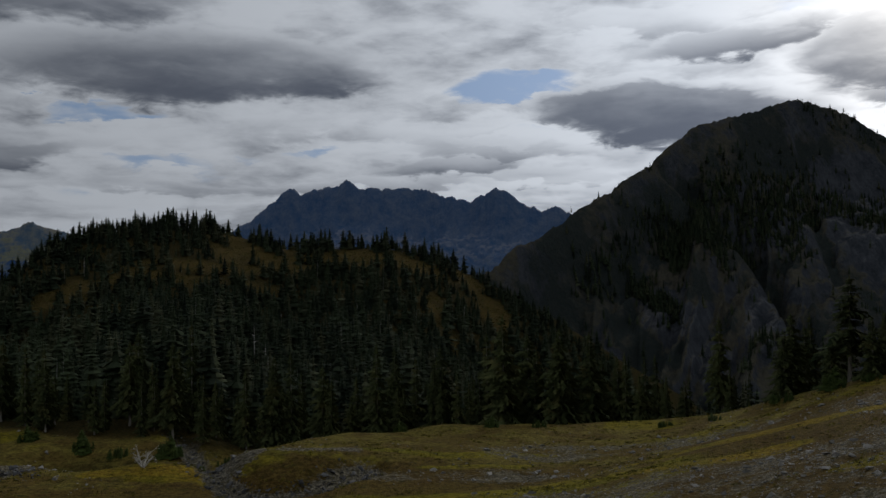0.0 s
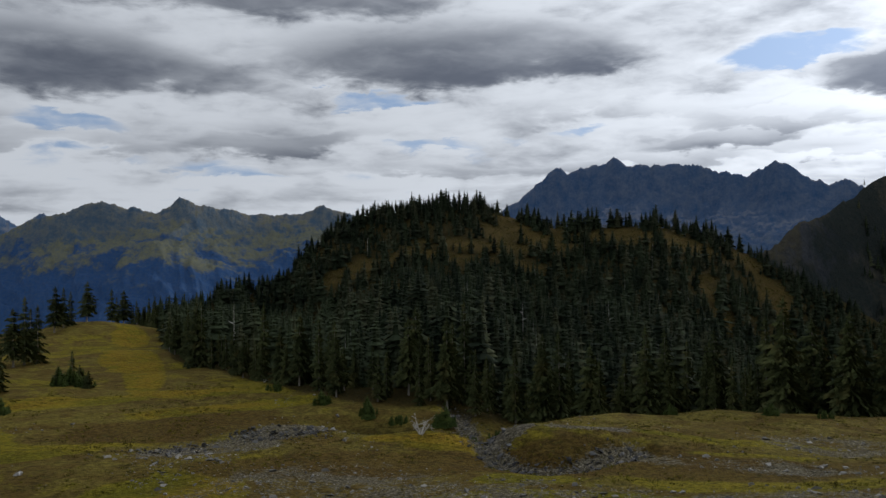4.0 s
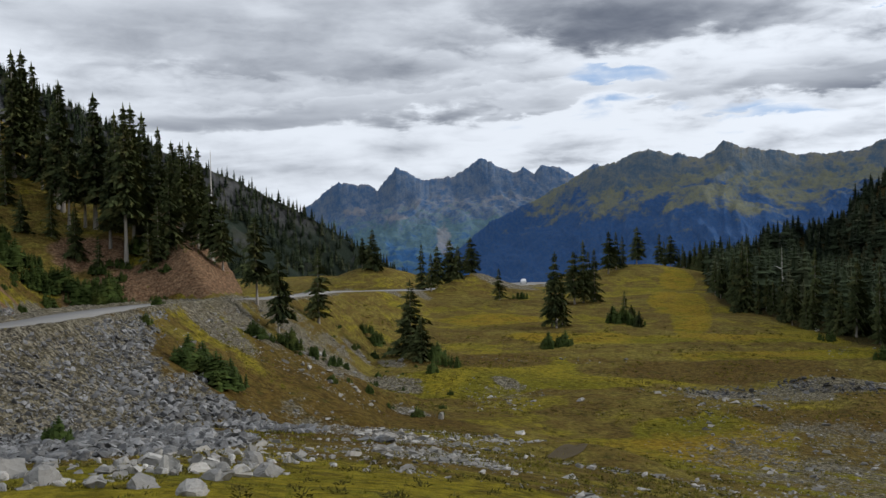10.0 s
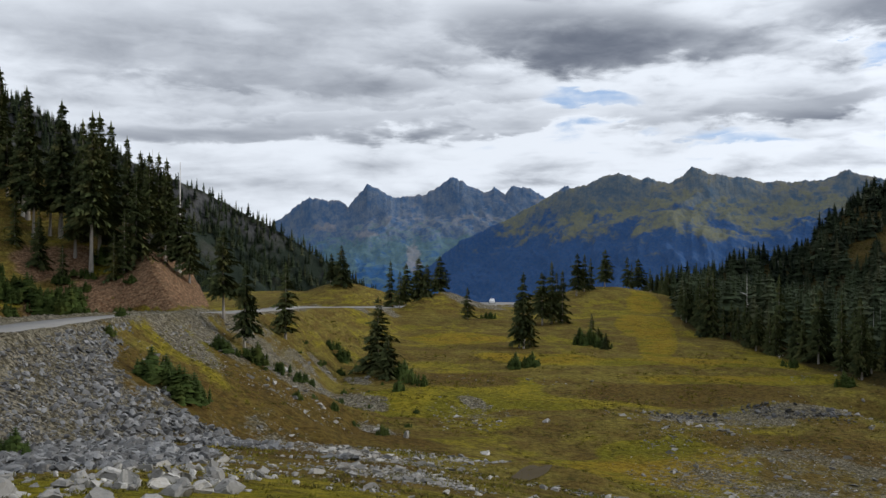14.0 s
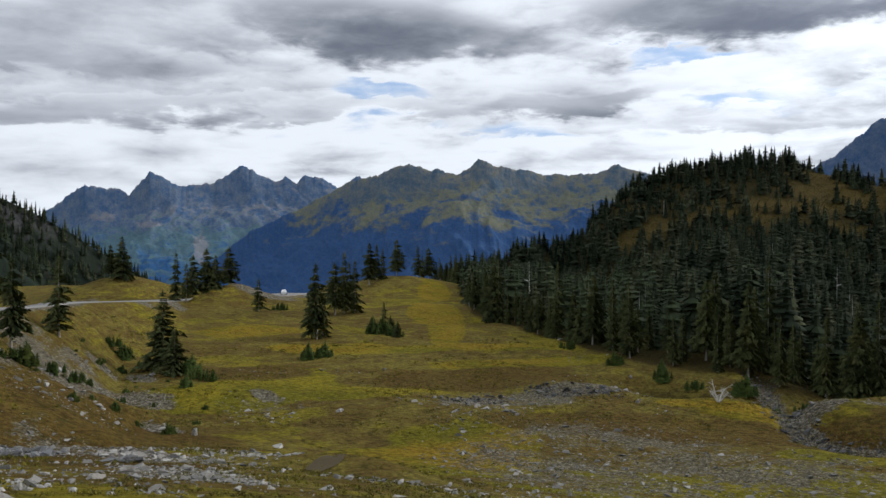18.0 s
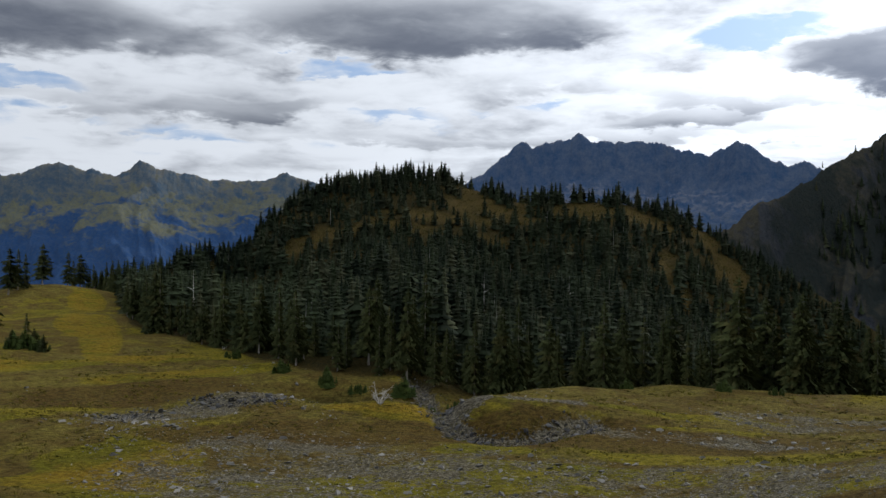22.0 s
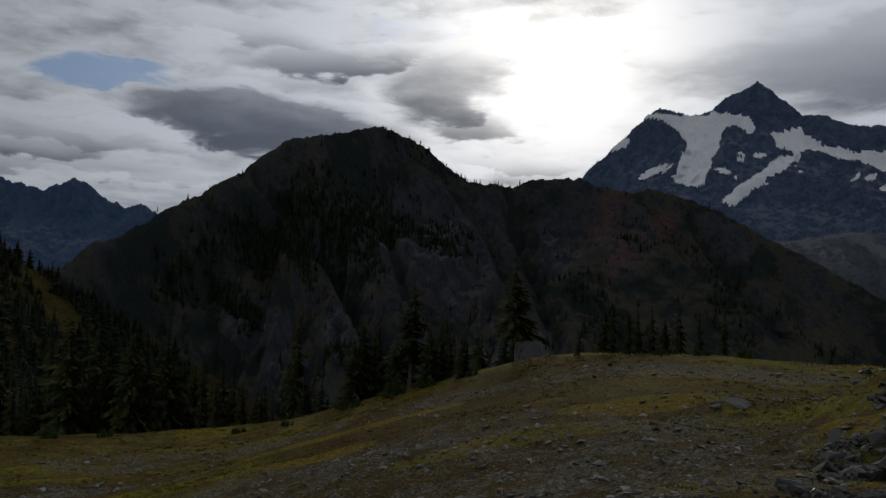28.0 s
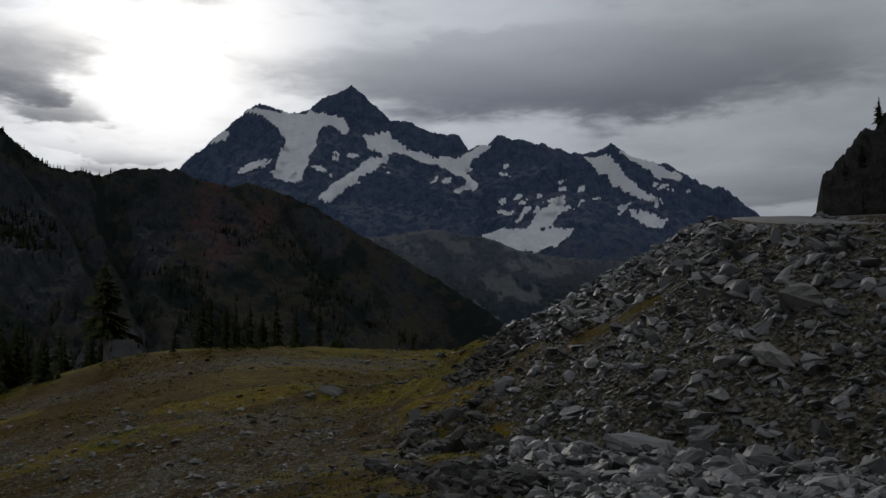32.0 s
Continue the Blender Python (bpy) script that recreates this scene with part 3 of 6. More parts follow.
# ---- ground ----
def spot_mask(x, y, rows):
    """Soft patches in plan: heading, distance, half length across, half depth, lean."""
    total = np.zeros(x.shape)
    for a, r, w, d, lean in rows:
        cx, cy = polar(a, r)
        t = radians(a + lean)
        dx, dy = x - cx, y - cy
        p, q = (dx * math.cos(t) + dy * math.sin(t)) / w, (-dx * math.sin(t) + dy * math.cos(t)) / d
        total = np.maximum(total, 1 - ss(0.35, 1.5, p * p + q * q))
    return total


LUSH = [(7.6, 61, 6, 1.5, 0), (1, 72, 6, 1.8, 0), (-2.4, 64, 6, 1.5, 0), (-8.7, 58, 8, 2.2, 0), (6.2, 79, 6, 1.2, 0), (-15, 66, 8, 1.5, 0), (36.6, 72.5, 5, 6, 0), (39.5, 66.5, 6, 4, 0), (33.6, 77, 4, 5, 0), (23.5, 53.5, 11, 1.6, 0), (19, 57, 9, 1.6, 0), (14.6, 62.5, 5, 3, 0), (8, 78, 7, 1.4, 0), (11, 73, 4, 1.5, 0), (43, 95, 7, 4, 0), (39, 98, 8, 2, 10), (35.5, 99, 8, 1.5, 10), (41, 132, 12, 6, 0), (48, 108, 8, 9, 0), (15, 60, 6, 4, 0), (12.5, 74, 5, 2.5, 20), (9, 80, 4, 2, 0), (3, 84, 14, 1.6, 8), (0, 91, 12, 1.5, 6), (-3, 72, 12, 2.5, -6), (-9, 77, 14, 2, -6), (31, 118, 14, 5, 15), (28, 134, 14, 4, 15), (80, 86, 16, 5, 20), (74, 98, 8, 6, 20), (62, 76, 6, 10, 25), (70, 17, 9, 4, 0), (38, 62, 9, 6, 0), (50, 95, 14, 7, 30), (20, 62, 10, 3, 0), (9, 66, 12, 3, 0), (52, 60, 8, 5, 30), (-6, 74, 16, 2.5, 0)]
OCHRE = [(-17, 72, 8, 2.2, 0), (-39, 62.5, 5, 3, 0), (-41.9, 65, 5, 3.5, 0), (-36.9, 55.6, 5, 2.5, 0), (-31.6, 55, 5, 2.5, 0), (-28.3, 54, 5, 2, 0), (-44, 86, 8, 6, 0), (38, 198, 4, 22, 0), (37.3, 247, 5, 22, 0), (32.3, 72, 3, 5, 0), (49.5, 163, 10, 12, 0), (20.5, 91, 4, 2.5, 0), (34, 135, 9, 5, 0), (-53, 42, 3, 4, 0), (-57, 56, 1.5, 4, 0), (36, 66, 7, 7, 0), (36.5, 175, 4, 40, 0), (33, 118, 9, 4, 15), (-20, 82, 14, 2, 0), (17, 88, 5, 3, 0), (44, 135, 10, 6, 0), (-52, 34, 8, 4, 0)]
PULLOUT = [(59.1, 215, 6, 22, 0), (57.2, 180, 7, 8, 0), (55.3, 205, 8, 9, 0), (48.3, 228, 9, 6, 0), (46.1, 250, 8, 9, 0), (28.2, 95.5, 5, 2.2, 8), (34.7, 91, 4, 2.5, 8), (13.2, 89, 3, 2, 0), (8, 89, 5, 2, 8)]
SPILL = [(67.3, 76, 3.5, 6, 25), (65.5, 84, 3, 6, 25), (55.9, 107.1, 1.6, 4, 20), (54.6, 79.0, 1.6, 4, 20), (53.9, 30.1, 1.6, 4, 20), (51.5, 30.0, 1.6, 4, 20), (58.2, 107.3, 1.6, 4, 20), (59.5, 102.1, 1.6, 4, 20), (56.6, 53.3, 1.6, 4, 20), (48.3, 94.7, 1.6, 4, 20), (66, 87, 3, 5, 30), (63.9, 98, 3, 6, 30), (62.4, 94, 2.5, 5, 30), (61, 86, 2.5, 6, 30), (59.5, 90, 2.5, 6, 30), (57.7, 93, 3, 4, 30), (55.6, 93, 3, 4, 30)]
# spots at negative headings darken the right of the meadow
HEATH = [(-27, 84, 18, 18, 0), (-22, 62, 10, 9, 0), (-34, 98, 16, 14, 0), (-37, 38, 18, 12, 0), (-29, 58, 16, 12, 0), (-20, 48, 14, 10, 0), (64, 54, 9, 12, 25), (58, 72, 9, 16, 25), (60, 40, 5, 8, 25), (50, 110, 10, 8, 20), (34, 105, 14, 8, 0), (24, 80, 16, 6, 0), (5, 80, 20, 6, 0), (74, 112, 14, 5, 15), (82, 108, 10, 6, 15)]
GRAVEL = [(19, 68, 14, 7, 0), (26, 74, 10, 8, 0), (7, 66, 12, 5, 0), (-2, 82, 14, 3, 6), (-7, 94, 10, 5, 0), (-36, 40, 14, 9, 0), (-24, 44, 16, 8, 0), (26, 66, 14, 16, 0), (31, 92, 7, 4, 0), (26, 98, 6, 3, 0), (35, 90, 5, 3, 10), (63, 92, 3, 9, 30), (61, 100, 3, 12, 30), (66, 84, 4, 6, 30), (48, 250, 12, 6, 0), (12, 58, 14, 7, 0), (0, 62, 22, 9, 0), (-20, 62, 16, 10, 0), (-34, 48, 16, 14, 0), (-42, 34, 9, 5, 0), (-30, 34, 12, 5, 0), (-44, 90, 22, 10, 0), (58, 50, 5, 14, 20), (-15, 95, 14, 5, 0), (48, 90, 7, 3, 0), (-30, 90, 12, 8, 0)]


def bank_mask(az, r, d):
    """Where broken stone lies below the road."""
    x, y = polar(az, r)
    az = az + 3.2 * fbm(x / 7 + 3, y / 7, 4)
    west = ss(-2.5, 2.5, az - np.interp(r, [18, 24, 30, 38, 46, 60, 80], [57, 60.5, 65, 68, 69.8, 71, 72])) * ss(23, 19, d)
    west = np.maximum(west, 0.8 * spot_mask(x, y, [(66, 50, 4, 7, 0), (63.5, 46, 4, 6, 0), (61, 43, 4, 6, 0), (58.5, 42, 4, 5, 0)]) * ss(-0.5, 0.3, fbm(x / 4, y / 4, 3)))
    east = ss(2, -3, az - np.interp(r, [10, 16, 22, 30, 45, 60, 90], [-58, -55, -51, -49, -52, -55.5, -60])) * ss(30, 22, d)
    strip = spot_mask(x, y, [(-53.3, 45, 3.5, 5, 0), (-57, 44, 3.5, 3, 0), (-60.5, 42.3, 3.5, 2.2, 0), (-64, 41.6, 3.5, 1.6, 0), (-68.5, 42.4, 3, 1.2, 0), (-51.5, 30, 3, 3, 0), (-55, 37, 2.5, 3, 0)])
    east = east * (1 - 0.6 * strip * ss(-0.5, 0.1, fbm(x / 3, y / 3, 3)))
    return np.clip(np.where(az > 0, west, east), 0, 1)


# openings of heath among the trees of the hill, and clumps that stand in them
OPENINGS = [(22.6, 327, 17, 15, 0), (24.4, 320, 8, 9, 0), (20.3, 342, 22, 8, 0), (16.0, 335, 12, 9, 0), (17.2, 358, 26, 9, 0), (12.7, 398, 15, 36, 0), (9.6, 404, 26, 28, 0), (6.0, 406, 28, 26, 0), (2.8, 408, 20, 20, 0), (24.6, 367, 7, 9, 0),
            (-1.6, 440, 8, 30, 0), (0.6, 350, 4, 22, 0), (-0.5, 318, 4, 14, 0), (-3.2, 400, 9, 24, 0), (13.4, 425, 8, 14, 0), (7.2, 426, 8, 14, 0), (21.0, 300, 9, 7, 0), (12.0, 345, 10, 6, 0)]
CLUMPS = [(11.7, 428, 8, 8, 0), (11.0, 414, 6, 7, 0), (8.5, 424, 9, 9, 0), (9.0, 398, 7, 5, 0), (5.9, 430, 6, 6, 0), (4.2, 424, 5, 6, 0), (2.5, 424, 7, 6, 0), (0.6, 428, 7, 8, 0), (14.8, 408, 8, 6, 0), (18.8, 372, 7, 4, 0), (6.8, 392, 6, 4, 0), (4.0, 398, 6, 4, 0)]


def open_ground(az, r, x, y):
    """Heath openings on the hill."""
    bare = spot_mask(x, y, OPENINGS) * ss(-0.55, -0.05, fbm(x / 14, y / 14, 3))
    return bare * (1 - spot_mask(x, y, CLUMPS))


def build_ground():
    rings = np.concatenate([[0.3], 1.2 * np.exp(np.arange(0, 520) * 0.01605)])
    rings = rings[rings < 4900]
    turn = np.concatenate([np.arange(-180, -96, 4.0), np.arange(-96, 96, 0.36), np.arange(96, 180, 4.0)])
    a, r = np.meshgrid(turn, rings, indexing="ij")
    x, y = polar(a, r)
    z = ground_z(x, y)
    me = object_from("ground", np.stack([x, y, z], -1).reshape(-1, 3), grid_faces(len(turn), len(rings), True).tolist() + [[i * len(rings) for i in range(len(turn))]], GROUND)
    d, h = near_line(x, y, ROAD_LINE)
    fill = bank_mask(a, r, d) * (z < h + 0.2) * ss(1.8, 2.6, d)
    fill = np.maximum(fill, 0.75 * ss(4.6, 3.2, d))
    ditch, _ = near_line(x, y, GULLY)
    fill = np.maximum(fill, 0.8 * ss(2.6, 0.8, ditch))
    set_attribute(me, "gravel", np.clip(np.maximum(np.maximum(0.50 * spot_mask(x, y, GRAVEL), 0.8 * spot_mask(x, y, SPILL)), np.maximum(fill, spot_mask(x, y, PULLOUT))), 0, 1))
    set_attribute(me, "lush", spot_mask(x, y, LUSH))
    set_attribute(me, "ochre", spot_mask(x, y, OCHRE))
    cut = ss(3.6, 5, d) * ss(30, 18, d) * (z > h + 0.5) * ss(63.5, 65, a) * ss(72.5, 69.5, a)
    cut = np.maximum(cut, 0.85 * spot_mask(x, y, [(72.8, 117, 8, 6, 20), (74.5, 127, 6, 5, 20), (77, 88, 5, 3, 20), (81, 96, 6, 3, 20)]))
    set_attribute(me, "red", cut)
    set_attribute(me, "heath", np.maximum(spot_mask(x, y, HEATH), ss(100, 110, r) * wood_mask(a, r)))
    # hollow's dark heath, with the trees' shade painted in as litter colour
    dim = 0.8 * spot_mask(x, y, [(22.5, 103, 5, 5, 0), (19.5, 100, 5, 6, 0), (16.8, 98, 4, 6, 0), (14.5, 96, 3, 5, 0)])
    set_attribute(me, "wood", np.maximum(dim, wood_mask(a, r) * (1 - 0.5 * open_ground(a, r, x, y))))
    return tagged(new("ground", me), "alpine meadow of green and ochre turf with gravel", "ground", kind="structure")


def wood_mask(az, r):
    """Where the conifer wood stands: on the hill, in the ravine and round the foot of the butte."""
    foot = np.interp(az, [-34, -20, -4, 8, 14.8, 17.3, 20.2, 24, 26.8, 30, 34.8, 36.3, 38], [135, 124, 122, 116, 108, 112, 113, 117, 125, 152, 190, 318, 345])
    return ss(-2, 6, r - foot) * ss(-34, -30, az) * ss(38, 37, az) * ss(520, 480, r)


build_ground()


def build_road():
    line = ROAD_LINE
    tan = np.gradient(line[:, :2], axis=0)
    tan /= np.linalg.norm(tan, axis=1)[:, None]
    nor = np.stack([-tan[:, 1], tan[:, 0]], 1)
    rows = []
    wide = (ROAD_HALF + road_extra(line[:, 0], line[:, 1]))[:, None]
    for off, dz in ((-1.0, -0.25), (-0.97, 0.06), (0, 0.10), (0.97, 0.06), (1.0, -0.25)):
        rows.append(np.column_stack([line[:, :2] + nor * off * wide, line[:, 2] + dz]))
    v = np.stack(rows, 1).reshape(-1, 3)
    tagged(new("road", object_from("road", v, grid_faces(len(line), 5), ASPHALT)), "grey paved mountain road climbing round the knoll", "road", kind="structure")


build_road()


# ---- mountains ----
def loft(crest, fronts, backs, front_drop, jag, gully, seed, step, material_, floor=-340, snow=(), red=(), pale=(), heath=None, low_at=0.0, low_span=200.0, stretch=1.5, deep=2.0, couloirs=(), bare=(), parts=()):
    """A ridge: its crest by heading, height and distance, its flanks by their fall, cut by gullies."""
    c = np.array(crest, float)
    o = np.argsort(c[:, 0])
    c = c[o]
    az = np.arange(c[0, 0], c[-1, 0] + step / 2, step)
    el, r = np.interp(az, c[:, 0], c[:, 1]), np.interp(az, c[:, 0], c[:, 2])
    arc = np.radians(az) * r
    top = rise(el, r) + 1.3 * jag * fbm(arc / (jag * 2.4) + seed, arc * 0 + seed, 5, 0.66) + 0.5 * jag * (np.abs(fbm(arc / (jag * 0.9) + seed, arc * 0 - seed, 3)) - 0.2)
    width = max(int(round(2.6 / step)), 1)
    bell = np.exp(-0.5 * (np.arange(-3 * width, 3 * width + 1) / width) ** 2)
    calm = np.convolve(np.pad(top, 3 * width, "edge"), bell / bell.sum(), "valid")
    v = np.concatenate([-np.array(backs)[::-1], fronts])
    A, V = np.meshgrid(az, v, indexing="ij")
    R = r[:, None] - V
    x, y = polar(A, R)
    s = np.radians(A) * r[:, None]
    front = np.maximum(V, 0)
    fall = np.interp(front, front_drop[0], front_drop[1])
    share = ss(0, jag * 7, front)
    crown = top[:, None] * (1 - share) + calm[:, None] * share
    # spurs run down at changing angles, cut by smaller side gullies
    wander = gully * 2.4 * fbm(s / (gully * 5) + seed, V / (gully * 5) + 3, 4)
    wx = s + wander + V * 0.75 * np.sin(s / (gully * 8) + seed) * ss(0, gully * 4, front)
    wy = V + gully * 2.0 * fbm(s / (gully * 6) + 5, V / (gully * 6) - seed, 3)
    spur = ridged(wx / (gully * 7) + seed, wy / (gully * 16) + seed, 2)
    side = ridged(wx / (gully * 2.3) + 2 * seed, wy / (gully * 2.3 * stretch) + seed, 5, 0.6)
    cut = 1 - 0.55 * spur - 0.45 * side
    small = fbm(x / (gully * 0.6), y / (gully * 0.6), 4)
    env = ss(0, gully * 1.6, front)
    z = crown - fall * (1 + 0.12 * fbm(s / (gully * 5) + 9, V / (gully * 5), 3)) - env * gully * deep * 1.7 * cut + env * gully * 0.22 * small
    z = np.where(V < 0, top[:, None] + V * 0.9, z)
    scrub = np.zeros(x.shape)
    for line, wide, depth in couloirs:
        E = np.degrees(np.arctan2(z - EYE_Z, R))
        off = wide * 0.8 * fbm(s / 25, V / 25, 3)
        d = along(A + off, E + off, line)
        z = z - depth * np.exp(-(d / wide) ** 2) * ss(0, 25, front)
        scrub = np.maximum(scrub, np.exp(-(d / wide / 1.3) ** 2))
    z = np.maximum(z, floor)
    fields_of = {}
    E = np.degrees(np.arctan2(z - EYE_Z, R))
    lowness = np.clip(1 - (z - low_at) / low_span, 0, 1.2)
    if heath:
        open_slope = ss(heath[0], heath[1], A)
        lowness = lowness * (1 - open_slope) + open_slope * np.clip(0.64 + 0.4 * fbm(s / 40, V / 40, 3), 0.2, 0.95)
    for a, e, w, h, lean in bare:
        t = radians(lean)
        da, de = A - a + 0.5 * w * fbm(s / 30 + a, V / 30, 4), E - e + 0.5 * h * fbm(s / 30 - a, V / 30 + 7, 4)
        q = ((da * math.cos(t) + de * math.sin(t)) / w) ** 2 + ((de * math.cos(t) - da * math.sin(t)) / h) ** 2
        lowness = lowness * (1 - 0.85 * (1 - ss(0.4, 1.5, q)))
    lowness = np.maximum(lowness, scrub * 0.85)
    fields_of["low"] = lowness
    fields = []
    ragged = 0.24 * fbm(s / 50, z / 34, 3) + 0.13 * fbm(s / 17, z / 15, 3) + 0.03
    for outline in snow:
        m = (inside_by(A, E, outline) + ragged > 0) & (V > 0)
        f = grid_faces(len(az), len(v))[:, ::-1]
        f = f[m.ravel()[f].sum(1) >= 3]
        if len(f):
            used, back = np.unique(f, return_inverse=True)
            co = np.stack([x, y, z + 5.0], -1).reshape(-1, 3)[used]
            fields.append(object_from("snowfield", co, back.reshape(-1, 4), SNOW))
    for name, rows in (("red", red), ("pale", pale)):
        m = np.zeros(x.shape)
        for a, e, w, h, lean in rows:
            t = radians(lean)
            da = A - a + 0.9 * w * fbm(s / 26 + a, V / 26, 4)
            de = E - e + 0.9 * h * fbm(s / 26 - a, V / 26 + 7, 4)
            p, q = (da * math.cos(t) + de * math.sin(t)) / w, (de * math.cos(t) - da * math.sin(t)) / h
            m = np.maximum(m, 1 - ss(0.2, 1.8, p * p + q * q))
        fields_of[name] = m
    # one mesh, or one for each belt from the crest down
    made, lines = [], [0] + [int(np.searchsorted(v, q)) for _, q in parts] + [len(v)]
    for i, (lo, hi) in enumerate(zip(lines, lines[1:])):
        cols = slice(lo, min(hi + 1, len(v)))
        name = parts[i][0] if i < len(parts) else ("lower_flank" if parts else "flank")
        me = object_from(name, np.stack([x, y, z], -1)[:, cols].reshape(-1, 3), grid_faces(len(az), len(v[cols]))[:, ::-1].copy(), material_)
        for key, values in fields_of.items():
            set_attribute(me, key, values[:, cols])
        made.append(me)
    return made, fields


def along(x, y, line):
    """Distance to a broken line."""
    best = np.full(x.shape, 1e9)
    for (ax, ay), (bx, by) in zip(line, line[1:]):
        t = np.clip(((x - ax) * (bx - ax) + (y - ay) * (by - ay)) / ((bx - ax) ** 2 + (by - ay) ** 2 + 1e-9), 0, 1)
        best = np.minimum(best, np.hypot(x - ax - t * (bx - ax), y - ay - t * (by - ay)))
    return best


def inside_by(x, y, outline):
    """How far inside an outline, negative outside."""
    best, odd = np.full(x.shape, 1e9), np.zeros(x.shape, bool)
    for (ax, ay), (bx, by) in zip(outline, outline[1:] + outline[:1]):
        t = np.clip(((x - ax) * (bx - ax) + (y - ay) * (by - ay)) / ((bx - ax) ** 2 + (by - ay) ** 2 + 1e-9), 0, 1)
        best = np.minimum(best, np.hypot(x - ax - t * (bx - ax), y - ay - t * (by - ay)))
        odd ^= ((ay > y) != (by > y)) & (x < (bx - ax) * (y - ay) / (by - ay + 1e-12) + ax)
    return np.where(odd, best, -best)


def mountain(name, label, me, kind=""):
    base = new(name)
    tagged(base, label, "mountain", kind=kind)
    made, fields = me
    for m in made:
        part(m.name.split(".")[0], m, base)
    for f in fields:
        part("snowfield", f, base, "old white snow and glacier ice")
    return base


FAR_FRONT = np.concatenate([np.linspace(4, 300, 50), np.linspace(310, 1500, 80), np.linspace(1540, 2300, 12)])
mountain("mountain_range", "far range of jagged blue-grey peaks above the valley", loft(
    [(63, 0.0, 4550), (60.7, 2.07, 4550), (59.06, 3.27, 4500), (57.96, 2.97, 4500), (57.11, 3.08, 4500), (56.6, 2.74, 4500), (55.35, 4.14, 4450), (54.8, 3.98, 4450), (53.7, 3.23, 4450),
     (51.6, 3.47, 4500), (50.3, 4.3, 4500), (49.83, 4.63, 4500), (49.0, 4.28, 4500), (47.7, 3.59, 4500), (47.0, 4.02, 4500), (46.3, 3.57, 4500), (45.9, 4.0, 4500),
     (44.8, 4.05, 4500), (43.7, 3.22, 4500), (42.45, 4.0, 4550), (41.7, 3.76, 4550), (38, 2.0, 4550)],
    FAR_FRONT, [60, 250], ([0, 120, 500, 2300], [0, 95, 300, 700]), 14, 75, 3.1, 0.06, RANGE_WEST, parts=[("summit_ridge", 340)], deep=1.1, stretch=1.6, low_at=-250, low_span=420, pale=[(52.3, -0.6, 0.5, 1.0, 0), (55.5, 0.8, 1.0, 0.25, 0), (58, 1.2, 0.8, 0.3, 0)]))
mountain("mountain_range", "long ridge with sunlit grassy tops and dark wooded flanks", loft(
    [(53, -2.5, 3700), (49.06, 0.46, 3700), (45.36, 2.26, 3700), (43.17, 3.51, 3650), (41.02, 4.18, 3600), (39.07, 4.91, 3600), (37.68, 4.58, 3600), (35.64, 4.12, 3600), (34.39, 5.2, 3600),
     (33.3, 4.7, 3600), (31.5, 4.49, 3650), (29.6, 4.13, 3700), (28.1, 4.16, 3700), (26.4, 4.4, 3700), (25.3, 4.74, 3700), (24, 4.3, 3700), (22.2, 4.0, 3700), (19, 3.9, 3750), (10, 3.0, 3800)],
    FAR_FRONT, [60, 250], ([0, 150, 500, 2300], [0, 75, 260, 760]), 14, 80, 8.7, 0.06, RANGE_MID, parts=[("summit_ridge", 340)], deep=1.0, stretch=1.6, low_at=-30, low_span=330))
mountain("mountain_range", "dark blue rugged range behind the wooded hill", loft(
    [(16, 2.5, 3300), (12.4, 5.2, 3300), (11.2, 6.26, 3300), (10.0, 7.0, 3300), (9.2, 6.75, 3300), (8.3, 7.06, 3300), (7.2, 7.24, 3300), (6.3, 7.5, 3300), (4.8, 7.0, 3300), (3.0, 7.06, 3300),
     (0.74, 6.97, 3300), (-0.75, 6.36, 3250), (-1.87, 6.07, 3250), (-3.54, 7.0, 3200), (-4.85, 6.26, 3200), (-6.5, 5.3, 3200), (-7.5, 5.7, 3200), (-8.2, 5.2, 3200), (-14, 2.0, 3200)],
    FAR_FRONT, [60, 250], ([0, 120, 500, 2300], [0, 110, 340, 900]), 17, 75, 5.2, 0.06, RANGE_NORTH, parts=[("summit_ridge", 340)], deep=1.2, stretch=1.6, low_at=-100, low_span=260))
